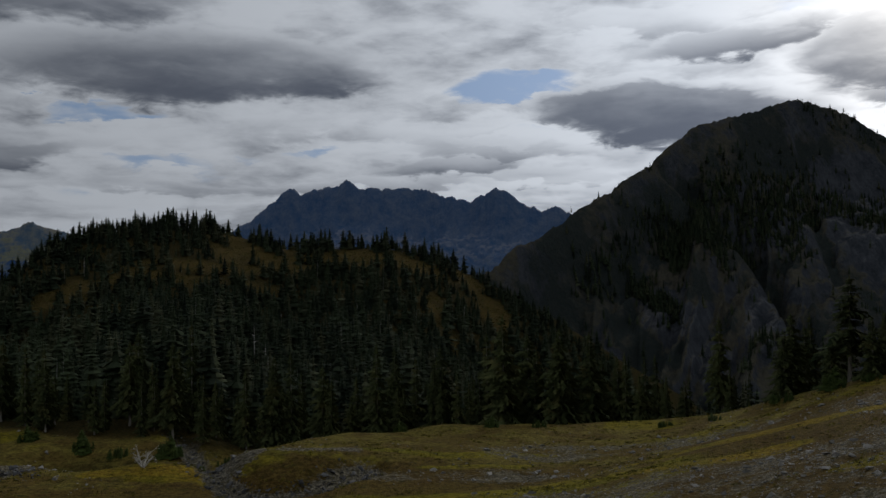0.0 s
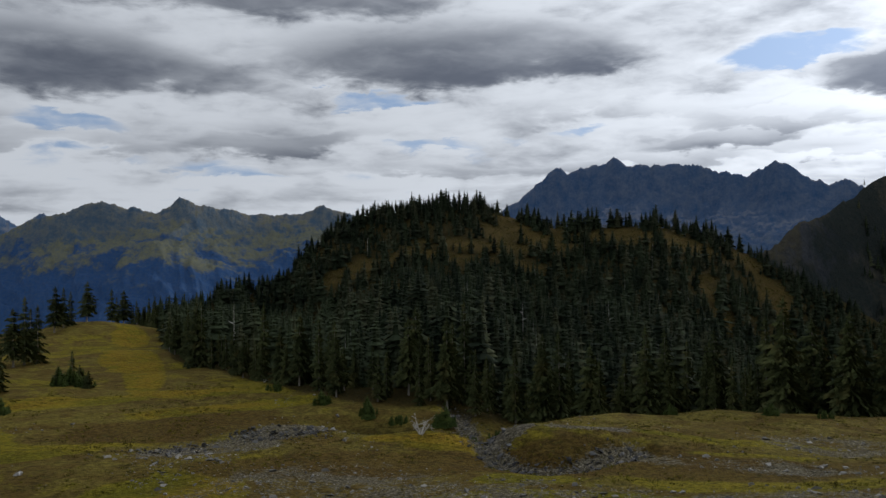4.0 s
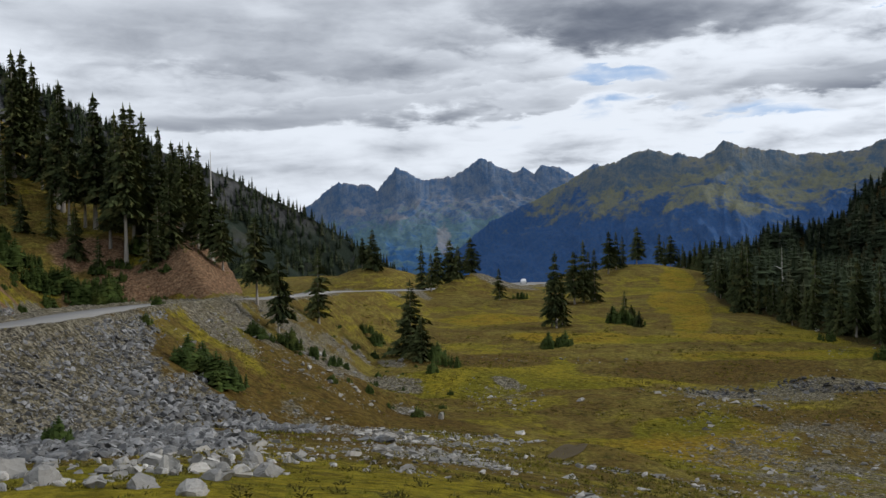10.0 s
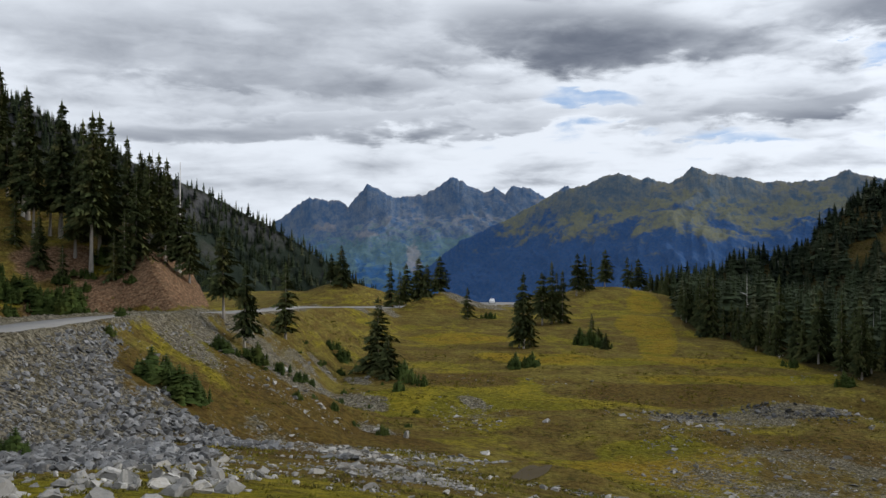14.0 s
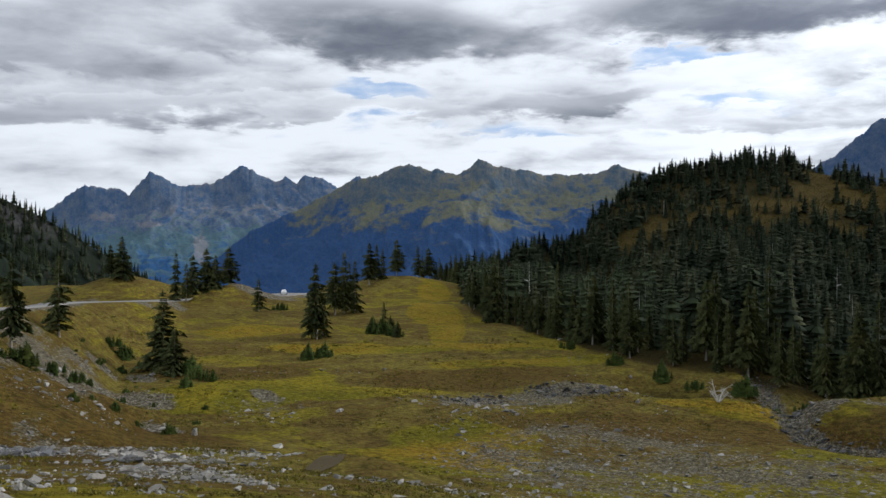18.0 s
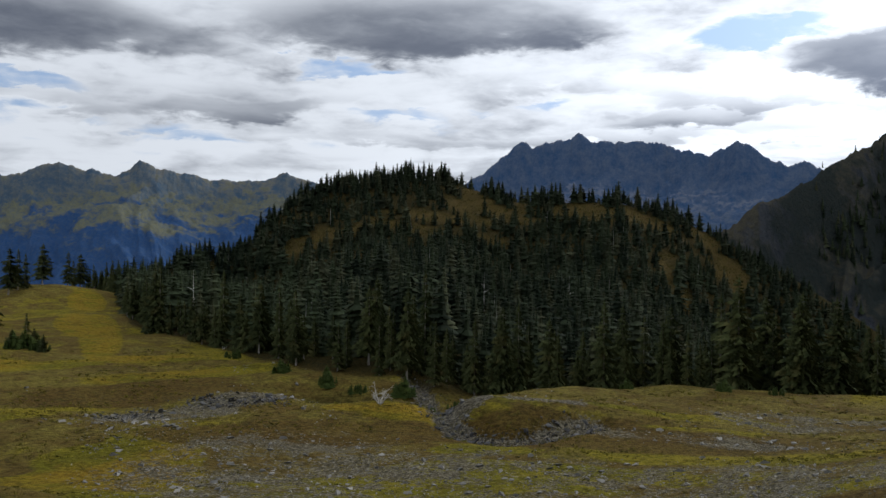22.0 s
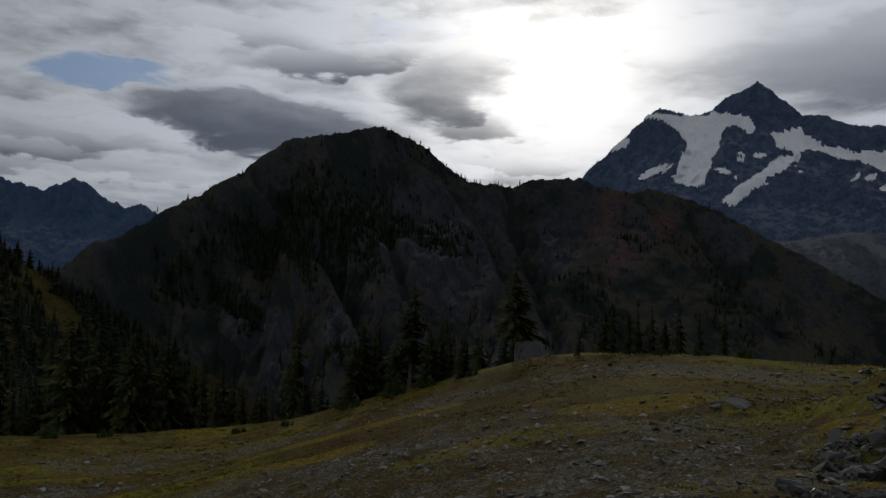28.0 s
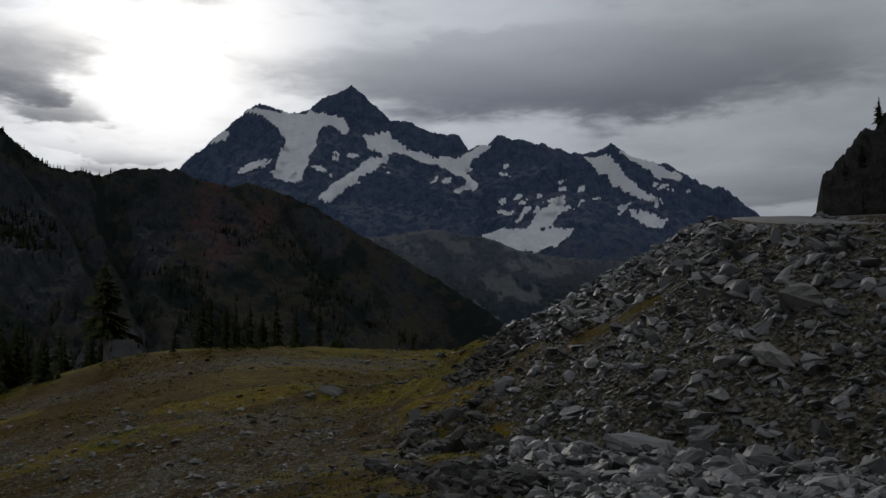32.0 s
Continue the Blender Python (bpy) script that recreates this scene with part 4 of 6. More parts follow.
# snowfields and hanging glaciers, as outlines: heading and height
SNOWFIELDS = [
    [(-39.7, 12.3), (-40.5, 12.5), (-42.0, 12.2), (-44.1, 12.3), (-45.6, 12.3), (-46.7, 11.4), (-46.4, 11.1), (-45.3, 11.6), (-44.7, 11.3), (-44.2, 10.0), (-43.9, 8.9), (-43.2, 7.7), (-41.7, 8.0), (-42.0, 9.5), (-42.5, 10.4), (-42.0, 11.2), (-41.0, 11.8)],
    [(-39.3, 8.1), (-40.4, 9.1), (-41.0, 9.3), (-41.0, 8.8), (-40.0, 8.4)],
    [(-37.5, 9.8), (-38.1, 10.6), (-38.9, 10.9), (-38.6, 10.3)],
    [(-47.4, 11.1), (-49.1, 11.2), (-50.4, 10.1), (-52.0, 9.7), (-54.0, 9.7), (-55.3, 10.5), (-55.8, 10.3), (-54.6, 9.2), (-54.3, 8.7), (-55.3, 7.8), (-54.8, 7.4), (-54.0, 8.4), (-52.7, 8.9), (-51.1, 9.5), (-49.7, 10.0), (-48.9, 9.6), (-47.9, 10.1)],
    [(-44.6, 6.7), (-45.5, 7.8), (-46.8, 8.6), (-48.1, 9.5), (-49.1, 9.6), (-48.5, 8.8), (-47.0, 8.0), (-45.7, 6.8), (-45.1, 6.5)],
    [(-55.3, 4.4), (-56.9, 5.0), (-58.4, 4.9), (-59.4, 6.5), (-60.4, 6.6), (-60.8, 6.2), (-60.1, 5.2), (-59.3, 4.9), (-61.5, 5.0), (-60.4, 3.9), (-59.1, 3.4), (-56.9, 3.5)],
    [(-60.2, 7.7), (-61.0, 7.8), (-61.0, 7.3), (-60.4, 7.3)],
    [(-62.2, 9.6), (-63.6, 9.8), (-64.2, 9.2), (-64.8, 8.3), (-66.4, 7.2), (-67.2, 6.5), (-65.9, 6.9), (-64.3, 7.5), (-63.1, 8.5)],
    [(-64.5, 9.8), (-66.4, 9.3), (-68.5, 8.1), (-68.1, 7.9), (-67.0, 8.1), (-65.5, 9.0)],
    [(-64.9, 6.2), (-66.4, 6.0), (-67.5, 5.5), (-67.0, 4.9), (-66.1, 5.0)],
]
rng_snow = np.random.RandomState(77)
for a, e, spread_a, spread_e, count in ((-47, 9.2, 3, 1.2, 9), (-54, 8.4, 3, 1.6, 8), (-60.5, 7.0, 3, 1.2, 12), (-65.5, 7.2, 2.5, 1.0, 12), (-58, 6.0, 4, 1.0, 8), (-41.5, 9.0, 2, 1.0, 6)):
    for _ in range(count):
        ca, ce, long, lean = a + rng_snow.normal(0, spread_a * 0.5), e + rng_snow.normal(0, spread_e * 0.5), rng_snow.uniform(0.2, 0.5), rng_snow.normal(0.5, 0.5)
        SNOWFIELDS.append([(ca - long, ce + lean * long), (ca, ce + 0.13), (ca + long, ce - lean * long), (ca, ce - 0.13)])
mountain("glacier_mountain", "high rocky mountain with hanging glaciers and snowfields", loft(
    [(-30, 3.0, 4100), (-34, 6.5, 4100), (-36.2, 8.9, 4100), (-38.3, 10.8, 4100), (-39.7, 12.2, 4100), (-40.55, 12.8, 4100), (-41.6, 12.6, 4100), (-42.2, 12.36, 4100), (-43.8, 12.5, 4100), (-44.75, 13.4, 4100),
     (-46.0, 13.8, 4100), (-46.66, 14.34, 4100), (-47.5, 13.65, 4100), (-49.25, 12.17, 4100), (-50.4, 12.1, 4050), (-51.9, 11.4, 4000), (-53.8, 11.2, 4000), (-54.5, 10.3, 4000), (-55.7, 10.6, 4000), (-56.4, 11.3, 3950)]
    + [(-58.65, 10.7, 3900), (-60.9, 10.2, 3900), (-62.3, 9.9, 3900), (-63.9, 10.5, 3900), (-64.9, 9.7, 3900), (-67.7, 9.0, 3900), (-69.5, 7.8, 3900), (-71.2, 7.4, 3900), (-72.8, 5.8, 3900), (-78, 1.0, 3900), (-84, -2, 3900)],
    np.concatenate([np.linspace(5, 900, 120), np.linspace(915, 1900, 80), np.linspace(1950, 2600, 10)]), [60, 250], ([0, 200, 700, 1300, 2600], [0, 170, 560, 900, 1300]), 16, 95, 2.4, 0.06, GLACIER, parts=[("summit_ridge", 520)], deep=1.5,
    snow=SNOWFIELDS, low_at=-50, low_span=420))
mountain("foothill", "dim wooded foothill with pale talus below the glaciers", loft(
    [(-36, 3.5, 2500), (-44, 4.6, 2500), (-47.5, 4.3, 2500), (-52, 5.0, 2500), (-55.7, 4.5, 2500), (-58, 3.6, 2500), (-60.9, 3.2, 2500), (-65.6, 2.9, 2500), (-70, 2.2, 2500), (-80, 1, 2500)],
    # first pale row paints a lit bench in the talus colour
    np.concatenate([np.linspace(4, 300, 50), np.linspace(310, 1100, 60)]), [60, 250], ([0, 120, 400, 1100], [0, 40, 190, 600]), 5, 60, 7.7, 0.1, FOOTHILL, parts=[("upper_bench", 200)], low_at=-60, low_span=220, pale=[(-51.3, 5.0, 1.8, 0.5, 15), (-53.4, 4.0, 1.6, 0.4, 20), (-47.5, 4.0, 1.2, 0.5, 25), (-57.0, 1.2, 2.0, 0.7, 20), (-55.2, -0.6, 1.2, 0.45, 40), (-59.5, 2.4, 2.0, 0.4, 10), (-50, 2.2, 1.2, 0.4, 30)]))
mountain("butte", "dark rocky butte with scrub and scattered conifers", loft(
    [(2, -3, 440), (-2.3, 1.1, 470), (-4.9, 3.2, 500), (-7.1, 4.2, 540), (-8.9, 5.4, 570), (-10.7, 6.3, 600), (-12.1, 7.5, 630), (-13.6, 8.1, 660), (-14.6, 9.1, 680), (-16.3, 10.3, 720), (-18.4, 10.75, 760), (-20.4, 11, 800),
     (-21.7, 11.45, 820), (-22.6, 11.5, 840), (-24.5, 10.7, 870), (-25.5, 10.1, 880), (-27.5, 8.7, 900), (-28.2, 8.1, 905), (-31.3, 7.8, 940), (-32.4, 8.3, 950), (-35.9, 8.4, 980), (-36.8, 7.9, 990), (-39.1, 7.5, 1000), (-40.2, 7.8, 1000),
     (-42.8, 7.0, 1000), (-45, 6.0, 1000)] + [(-47.4, 4.6, 1000), (-50.0, 3.2, 990), (-52.6, 1.7, 980), (-55, 0.2, 970), (-57.4, -1.4, 960), (-62, -4.5, 940)],
    np.concatenate([np.linspace(1.5, 120, 70), np.linspace(122, 420, 100), np.linspace(425, 700, 40)]), [20, 80], ([0, 20, 60, 160, 420, 700], [0, 12, 44, 105, 215, 330]), 3.0, 30, 6.6, 0.11, BUTTE, floor=-260,
    red=[(-37.4, 5.6, 0.9, 2.6, 28), (-38.6, 3.2, 0.8, 2.0, 28), (-41.2, 5.2, 0.7, 1.5, 28)], pale=[(-29.9, -3.6, 0.9, 1.6, 30), (-33.4, -2.9, 1.5, 1.3, 30), (-30.4, -4.4, 1.0, 0.8, 30), (-34.2, -3.6, 1.4, 0.7, 30)],
    couloirs=[([(-13.8, 8.6), (-15.3, 7.5), (-18.8, 3.9), (-20.8, 0.7), (-22.4, -2.7), (-23.7, -4.6)], 0.55, 20), ([(-31.0, 7.6), (-32.0, 4.0), (-33.5, 0.5), (-34.5, -3)], 0.5, 16), ([(-26.5, 8.8), (-29.6, 5.0), (-32.0, 0)], 0.4, 12), ([(-22.5, 9.5), (-23.0, 5.0), (-24.5, 0.5)], 0.35, 9), ([(-42, 6.8), (-45, 2.5), (-48, -1)], 0.5, 12)],
    bare=[(-25.5, 4.6, 3.6, 3.6, 0), (-20.6, -1.4, 1.6, 2.4, 25), (-14.5, -1.6, 2.2, 1.6, 10), (-28.6, 3.0, 2.6, 4.0, 0), (-17.1, -4.3, 2.0, 1.6, 20), (-34.5, 4.6, 1.5, 2.6, 10), (-38.5, 4.6, 2.4, 2.6, 20), (-10.8, -4.6, 0.7, 1.8, 0), (-21.0, 4.0, 1.6, 1.8, 30), (-44.5, 4.5, 2.0, 1.4, 30)],
    heath=(-60, -50), low_at=20, low_span=270, deep=1.5, stretch=1.8))
mountain("wooded_spur", "steep wooded spur with grey talus slopes", loft(
    [(84, 12, 620), (76, 8.2, 620), (70.4, 5.4, 620), (67.3, 4.2, 620), (65.6, 3.5, 630), (63.8, 2.5, 640), (61.6, 1.4, 650), (59.5, 0.1, 660), (57.3, -1.4, 670), (55.4, -2.6, 680), (52, -5, 690), (46, -9, 700)],
    np.concatenate([np.linspace(2, 150, 60), np.linspace(154, 400, 40)]), [20, 90], ([0, 100, 400], [0, 62, 250]), 1.5, 14, 1.3, 0.12, SPUR, floor=-300, low_at=-40, low_span=130))
mountain("cliff", "dark rock cliff with stunted trees above the road", loft(
    [(-75.6, 3.0, 122), (-76.1, 5.5, 122), (-76.6, 8.2, 122), (-77.7, 9.4, 123), (-79, 10.5, 124), (-80.1, 11.7, 125), (-84, 15, 126), (-92, 19, 126), (-104, 20, 124), (-120, 12, 118)],
    np.concatenate([np.linspace(0.3, 8, 34), np.linspace(8.3, 16, 16)]), [3, 14], ([0, 1, 5, 9, 16], [0, 1.2, 9, 14, 22]), 1.6, 5.0, 4.2, 0.06, CLIFF, floor=4, low_at=8, low_span=14))


# ---- trees ----
def branch_fan(rng, n_levels, per, height, width, bare, lean):
    """Drooping boughs of a conifer: each one a bent, pointed spray."""
    verts, faces = [], []
    tier = rng.rand() * 6.28
    for i in range(n_levels):
        f = (i + rng.rand() * 0.8) / n_levels
        f = min(max(f + 0.022 * (1 - f) * math.sin(f * 50 + tier), 0.0), 0.97)
        z = height * (bare + (1 - bare) * f)
        reach = width * (1 - f) ** 0.75 * rng.choice([0.6, 0.85, 1.0, 1.15]) + 0.012 * height
        a0 = rng.rand() * 6.28
        lop = rng.rand() * 6.28
        for j in range(per):
            if rng.rand() < 0.2:
                continue
            a = a0 + 6.283 * j / per + rng.uniform(-0.3, 0.3)
            L = reach * rng.uniform(0.5, 1.15) * (1 + 0.25 * math.cos(a - lop))
            drop = L * (rng.uniform(0.25, 0.55) - 0.45 * f)
            ca, sa = math.cos(a), math.sin(a)
            x0 = lean * z / height

            def at(t, side, dz):
                return (x0 + ca * L * t - sa * side, sa * L * t + ca * side, z + dz)
            # small needle sprays on both sides of the bough
            steps = 6 if L > 0.09 * height else 4
            for q in range(steps):
                t = 0.10 + 0.85 * (q + rng.rand() * 0.6) / steps
                px, py, pz = at(t, 0, 0.05 * L - drop * t * t)
                for side in (-1, 1):
                    sp = side * rng.uniform(0.4, 1.0)
                    size = L * rng.uniform(0.26, 0.42) * (1.15 - 0.5 * t) + 0.012 * height
                    dx, dy = ca * math.cos(sp) - sa * math.sin(sp), sa * math.cos(sp) + ca * math.sin(sp)
                    hang = size * rng.uniform(0.1, 0.9)
                    wd = size * rng.uniform(0.2, 0.3)
                    b = len(verts)
                    verts += [(px - dy * wd, py + dx * wd, pz - hang * 0.5), (px + dx * size, py + dy * size, pz - hang), (px + dy * wd, py - dx * wd, pz + 0.1 * size)]
                    faces += [(b, b + 1, b + 2)]
    b = len(verts)
    t = 0.02 * height
    verts += [(lean + t, 0, height * 0.93), (lean - t * 0.5, t, height * 0.93), (lean - t * 0.5, -t, height * 0.93), (lean, 0, height * 1.03)]
    faces += [(b, b + 1, b + 3), (b + 1, b + 2, b + 3), (b + 2, b, b + 3)]
    return np.array(verts), faces


def trunk_mesh(height, radius, lean, mat, sides=7, rings=6):
    v, f = [], []
    for i in range(rings + 1):
        t = i / rings
        r = radius * (1 - 0.93 * t) * (1.35 if i == 0 else 1)
        for j in range(sides):
            a = 6.283 * j / sides
            v.append((lean * t + r * math.cos(a), r * math.sin(a), height * t - (0.4 if i == 0 else 0)))
    for i in range(rings):
        for j in range(sides):
            f.append((i * sides + j, i * sides + (j + 1) % sides, (i + 1) * sides + (j + 1) % sides, (i + 1) * sides + j))
    return object_from("trunk", v, f, mat)


def conifer(seed, bare, width, lean, label, levels=40, per=7):
    """A conifer ten metres high: trunk and crown."""
    rng = np.random.RandomState(seed)
    top = new("conifer_tree")
    tagged(top, label, "tree", "conifers of the meadow")
    v, f = branch_fan(rng, levels, per, 10.0, width, bare, lean)
    part("trunk", trunk_mesh(9.6, 0.17, lean, BARK), top)
    part("crown", object_from("crown", v, f, NEEDLES, False), top)
    return top


TREES = [conifer(11, 0.10, 1.9, 0.1, "dark green subalpine fir standing on the meadow"), conifer(12, 0.16, 2.3, -0.2, "dark green mountain hemlock with drooping boughs"),
         conifer(13, 0.05, 1.75, 0.0, "narrow dark green fir with boughs to the ground"), conifer(14, 0.30, 2.1, 0.3, "tall conifer with a bare lower trunk"),
         conifer(15, 0.06, 2.7, 0.0, "broad dark green hemlock with ragged crown"),
         conifer(16, 0.20, 1.3, 0.15, "tall hemlock with a pale trunk and ragged crown on the slope", 56, 8), conifer(17, 0.34, 1.4, -0.2, "tall old conifer with a bare pale lower trunk", 52, 8), conifer(18, 0.05, 1.2, 0.0, "tall narrow fir on the slope above the road", 58, 8)]
USED = [False] * len(TREES)


def plant(kind, az, r, height, girth=1.0, turn=None, sink=0.1):
    x, y = polar(az, r)
    z = float(ground_z(np.array([x]), np.array([y]))[0]) - sink
    turn = random.random() * 360 if turn is None else turn
    s = height / 10.0
    m = pose(x, y, z, 0, 0, turn)
    if USED[kind]:
        ob = copy_thing(TREES[kind], m)
    else:
        ob = TREES[kind]
        ob.matrix_basis = m
        USED[kind] = True
    ob.scale = (s * girth, s * girth, s)
    return ob


# single trees and groups on the meadow: kind, heading, distance, height, girth
for row in [
    (3, 64.5, 96, 9.6, 0.95), (1, 63.2, 88, 8.3, 0.8), (0, 60.6, 108, 9.3, 1.0), (4, 54.6, 112, 9.8, 1.15), (4, 53.9, 108, 5.5, 1.3), (4, 57.0, 252, 11.5, 1.1), (1, 57.7, 255, 9.0, 1.0),
    (2, 53.8, 224, 12.0, 0.9), (1, 52.8, 222, 11.5, 1.0), (1, 52.0, 226, 12.5, 1.1), (4, 51.4, 225, 9.0, 1.2), (1, 50.6, 232, 11.0, 1.2), (0, 53.2, 215, 9.0, 1.0), (0, 48.7, 197, 7.3, 1.2), (0, 45.3, 150, 9.5, 0.9),
    (1, 45.0, 149, 13.0, 0.75), (2, 44.6, 150, 9.0, 0.9), (1, 43.8, 189, 11.5, 1.0), (0, 43.2, 191, 13.5, 0.85), (2, 42.5, 192, 11.6, 0.9), (0, 42.9, 196, 11.0, 0.95), (1, 41.6, 256, 12.4, 1.0), (0, 41.1, 262, 11.0, 0.9),
    (2, 40.7, 264, 9.5, 1.0), (1, 39.8, 268, 11.5, 1.1), (0, 38.4, 275, 10.0, 1.0), (1, 37.7, 280, 10.5, 1.2), (2, 38.1, 285, 9.0, 1.0), (2, 40.6, 158, 5.5, 1.0), (4, 40.2, 157, 3.2, 1.3), (4, 41.4, 154, 3.2, 1.4), (4, 39.7, 150, 2.8, 1.4),
]:
    plant(*row)
# tall trees on the slope above the road
for row in [
    (1, 80.5, 146, 20.5), (0, 79.6, 150, 15.7), (1, 78.5, 148, 20.5), (0, 78.0, 149, 20.4), (2, 77.4, 149, 19.0), (1, 77.0, 145, 10.7), (0, 75.9, 139, 20.3), (3, 74.7, 135, 13.7), (0, 74.1, 134, 20.5),
    (3, 72.4, 123, 21.2, 0.8), (0, 71.9, 126, 20.0, 0.85), (2, 71.3, 128, 18.0), (0, 69.1, 126, 13.3), (2, 68.5, 131, 14.3), (0, 68.1, 130, 14.6, 0.8), (2, 71.1, 121, 6.3), (4, 69.8, 124, 11.0, 0.8), (1, 66.6, 124, 9.0, 0.9),
    (2, 76.6, 130, 7.0), (4, 75.3, 126, 8.0, 0.8), (0, 73.3, 128, 15.0, 0.9), (2, 70.5, 122, 8.5), (1, 76.4, 142, 15.0, 0.9), (2, 79.0, 138, 9.0), (1, 81.5, 142, 17.0), (0, 82.6, 140, 19.0), (0, 69.5, 133, 12.0), (1, 67.4, 126, 10.5, 0.9),
    (4, 80.0, 132, 6.0), (4, 78.2, 130, 5.5), (2, 74.0, 122, 5.5), (1, 72.9, 132, 17.0, 0.8), (3, 75.6, 133, 14.0, 0.9), (1, 67.8, 134, 12.0, 0.9), (0, 70.3, 130, 14.5, 0.8),
]:
    kind, az, r, high = row[:4]
    if high > 11:
        kind = {0: 5, 1: 7, 2: 7, 3: 6}.get(kind, kind)
    plant(kind, az, r, high * (0.93 if az > 73 else 1.0), *row[4:])
# along the far edge of the meadow, before the butte
for row in [
    (3, -31.8, 118, 12.2, 1.2), (4, -28.3, 116, 5.4), (0, -35.8, 110, 3.2, 0.8), (0, -37.4, 112, 6.4, 0.8), (2, -38.9, 114, 5.6, 0.8), (0, -39.5, 114, 6.0, 0.7), (2, -40.4, 118, 6.0, 0.7), (0, -42.1, 120, 6.8, 0.7),
    (2, -43.3, 122, 6.4, 0.7), (0, -44.8, 122, 7.0, 0.6), (2, -50.9, 122, 3.6, 0.7), (4, -21.2, 120, 8.6), (4, -23.8, 118, 6.0), (4, -26.1, 117, 7.3), (3, -24.8, 119, 13.0, 1.1), (4, -26.8, 119, 7.4), (2, -37.9, 118, 6.2, 0.8), (4, -41.2, 121, 5.0, 0.8),
    (4, -3.8, 124, 15.5, 0.9), (4, -7.5, 126, 14.0, 0.9), (4, -9.4, 127, 13.5, 0.9), (1, -5.5, 130, 14.0), (1, -21.6, 124, 11.0),
]:
    plant(*row)


# ---- the woods ----
def tri_mesh(name, verts, tris, mat, smooth=False):
    me = bpy.data.meshes.new(name)
    me.vertices.add(len(verts))
    me.vertices.foreach_set("co", np.asarray(verts, np.float32).ravel())
    n = len(tris)
    me.loops.add(n * 3)
    me.loops.foreach_set("vertex_index", np.asarray(tris, np.int32).ravel())
    me.polygons.add(n)
    me.polygons.foreach_set("loop_start", np.arange(0, n * 3, 3, dtype=np.int32))
    me.polygons.foreach_set("loop_total", np.full(n, 3, np.int32))
    me.polygons.foreach_set("use_smooth", np.full(n, smooth))
    me.materials.append(mat)
    me.update()
    me.validate()
    return me


def scatter(name, shapes, places, sizes, mat, label, category, stretch=None, tilt=0.0, seed=1, parent=None, lift=0.0):
    """Many small things as one mesh: shapes are (verts, tris), one picked for each place."""
    rng = np.random.RandomState(seed)
    vs, ts, base = [], [], 0
    pick = rng.randint(0, len(shapes), len(places))
    turn = rng.rand(len(places)) * 6.283
    for i, p in enumerate(places):
        v, t = shapes[pick[i]]
        c, s = math.cos(turn[i]), math.sin(turn[i])
        w = v * (np.array([stretch[i], stretch[i], 1.0]) if stretch is not None else 1.0) * sizes[i]
        if tilt:
            a, b2 = rng.normal(0, tilt, 2)
            w = np.column_stack([w[:, 0], w[:, 1], w[:, 2] + a * w[:, 0] + b2 * w[:, 1]])
        w = np.column_stack([w[:, 0] * c - w[:, 1] * s, w[:, 0] * s + w[:, 1] * c, w[:, 2]]) + p
        vs.append(w)
        ts.append(t + base)
        base += len(v)
    me = tri_mesh(name, np.vstack(vs), np.vstack(ts), mat)
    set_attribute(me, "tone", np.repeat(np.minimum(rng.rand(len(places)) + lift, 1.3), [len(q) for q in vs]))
    ob = new(name, me)
    if parent:
        ob.parent = parent
        return tagged(ob, label, kind="stuff")
    return tagged(ob, label, category, kind="stuff")


def simple_tree(seed, levels, per, width, core=0.5):
    """A conifer one metre high for the woods: an inner cone and tiers of hanging boughs."""
    rng = np.random.RandomState(seed)
    bare = rng.uniform(0.02, 0.12)
    v, f = [], []
    lop = rng.rand() * 6.28
    for i in range(levels):
        t = (i + rng.rand() * 0.7) / levels
        z = bare + (0.97 - bare) * t
        reach = width * ((1 - t) ** 0.55 * rng.uniform(0.7, 1.25) + 0.08)
        a0 = rng.rand() * 6.28
        for j in range(per):
            if rng.rand() < 0.12:
                continue
            a = a0 + 6.283 * j / per + rng.uniform(-0.35, 0.35)
            L = reach * rng.uniform(0.6, 1.15) * (1 + 0.2 * math.cos(a - lop))
            ca, sa, w = math.cos(a), math.sin(a), L * rng.uniform(0.42, 0.62)
            drop = L * (rng.uniform(0.35, 0.75) - 0.55 * t)
            b = len(v)
            v += [(0, 0, z + 0.25 * L), (ca * L * 0.62 - sa * w, sa * L * 0.62 + ca * w, z - drop * 0.8), (ca * L, sa * L, z - drop), (ca * L * 0.62 + sa * w, sa * L * 0.62 - ca * w, z - drop * 0.8)]
            f += [(b, b + 2, b + 1), (b, b + 3, b + 2)]
    b = len(v)
    for j in range(5):
        v.append((core * width * math.cos(1.257 * j), core * width * math.sin(1.257 * j), bare))
    v.append((0, 0, 1.02))
    f += [(b + j, b + (j + 1) % 5, b + 5) for j in range(5)]
    b = len(v)
    for j in range(3):
        v.append((0.016 * math.cos(2.094 * j), 0.016 * math.sin(2.094 * j), -0.05))
    v.append((0, 0, 0.5))
    f += [(b, b + 1, b + 3), (b + 1, b + 2, b + 3), (b + 2, b, b + 3)]
    return np.array(v), np.array(f)


WOOD_TREES = [simple_tree(40 + i, 15, 6, w) for i, w in enumerate((0.18, 0.21, 0.165, 0.225, 0.19, 0.175, 0.215, 0.16))]
FAR_TREES = [simple_tree(60 + i, 7, 5, w) for i, w in enumerate((0.20, 0.24, 0.17, 0.22))]


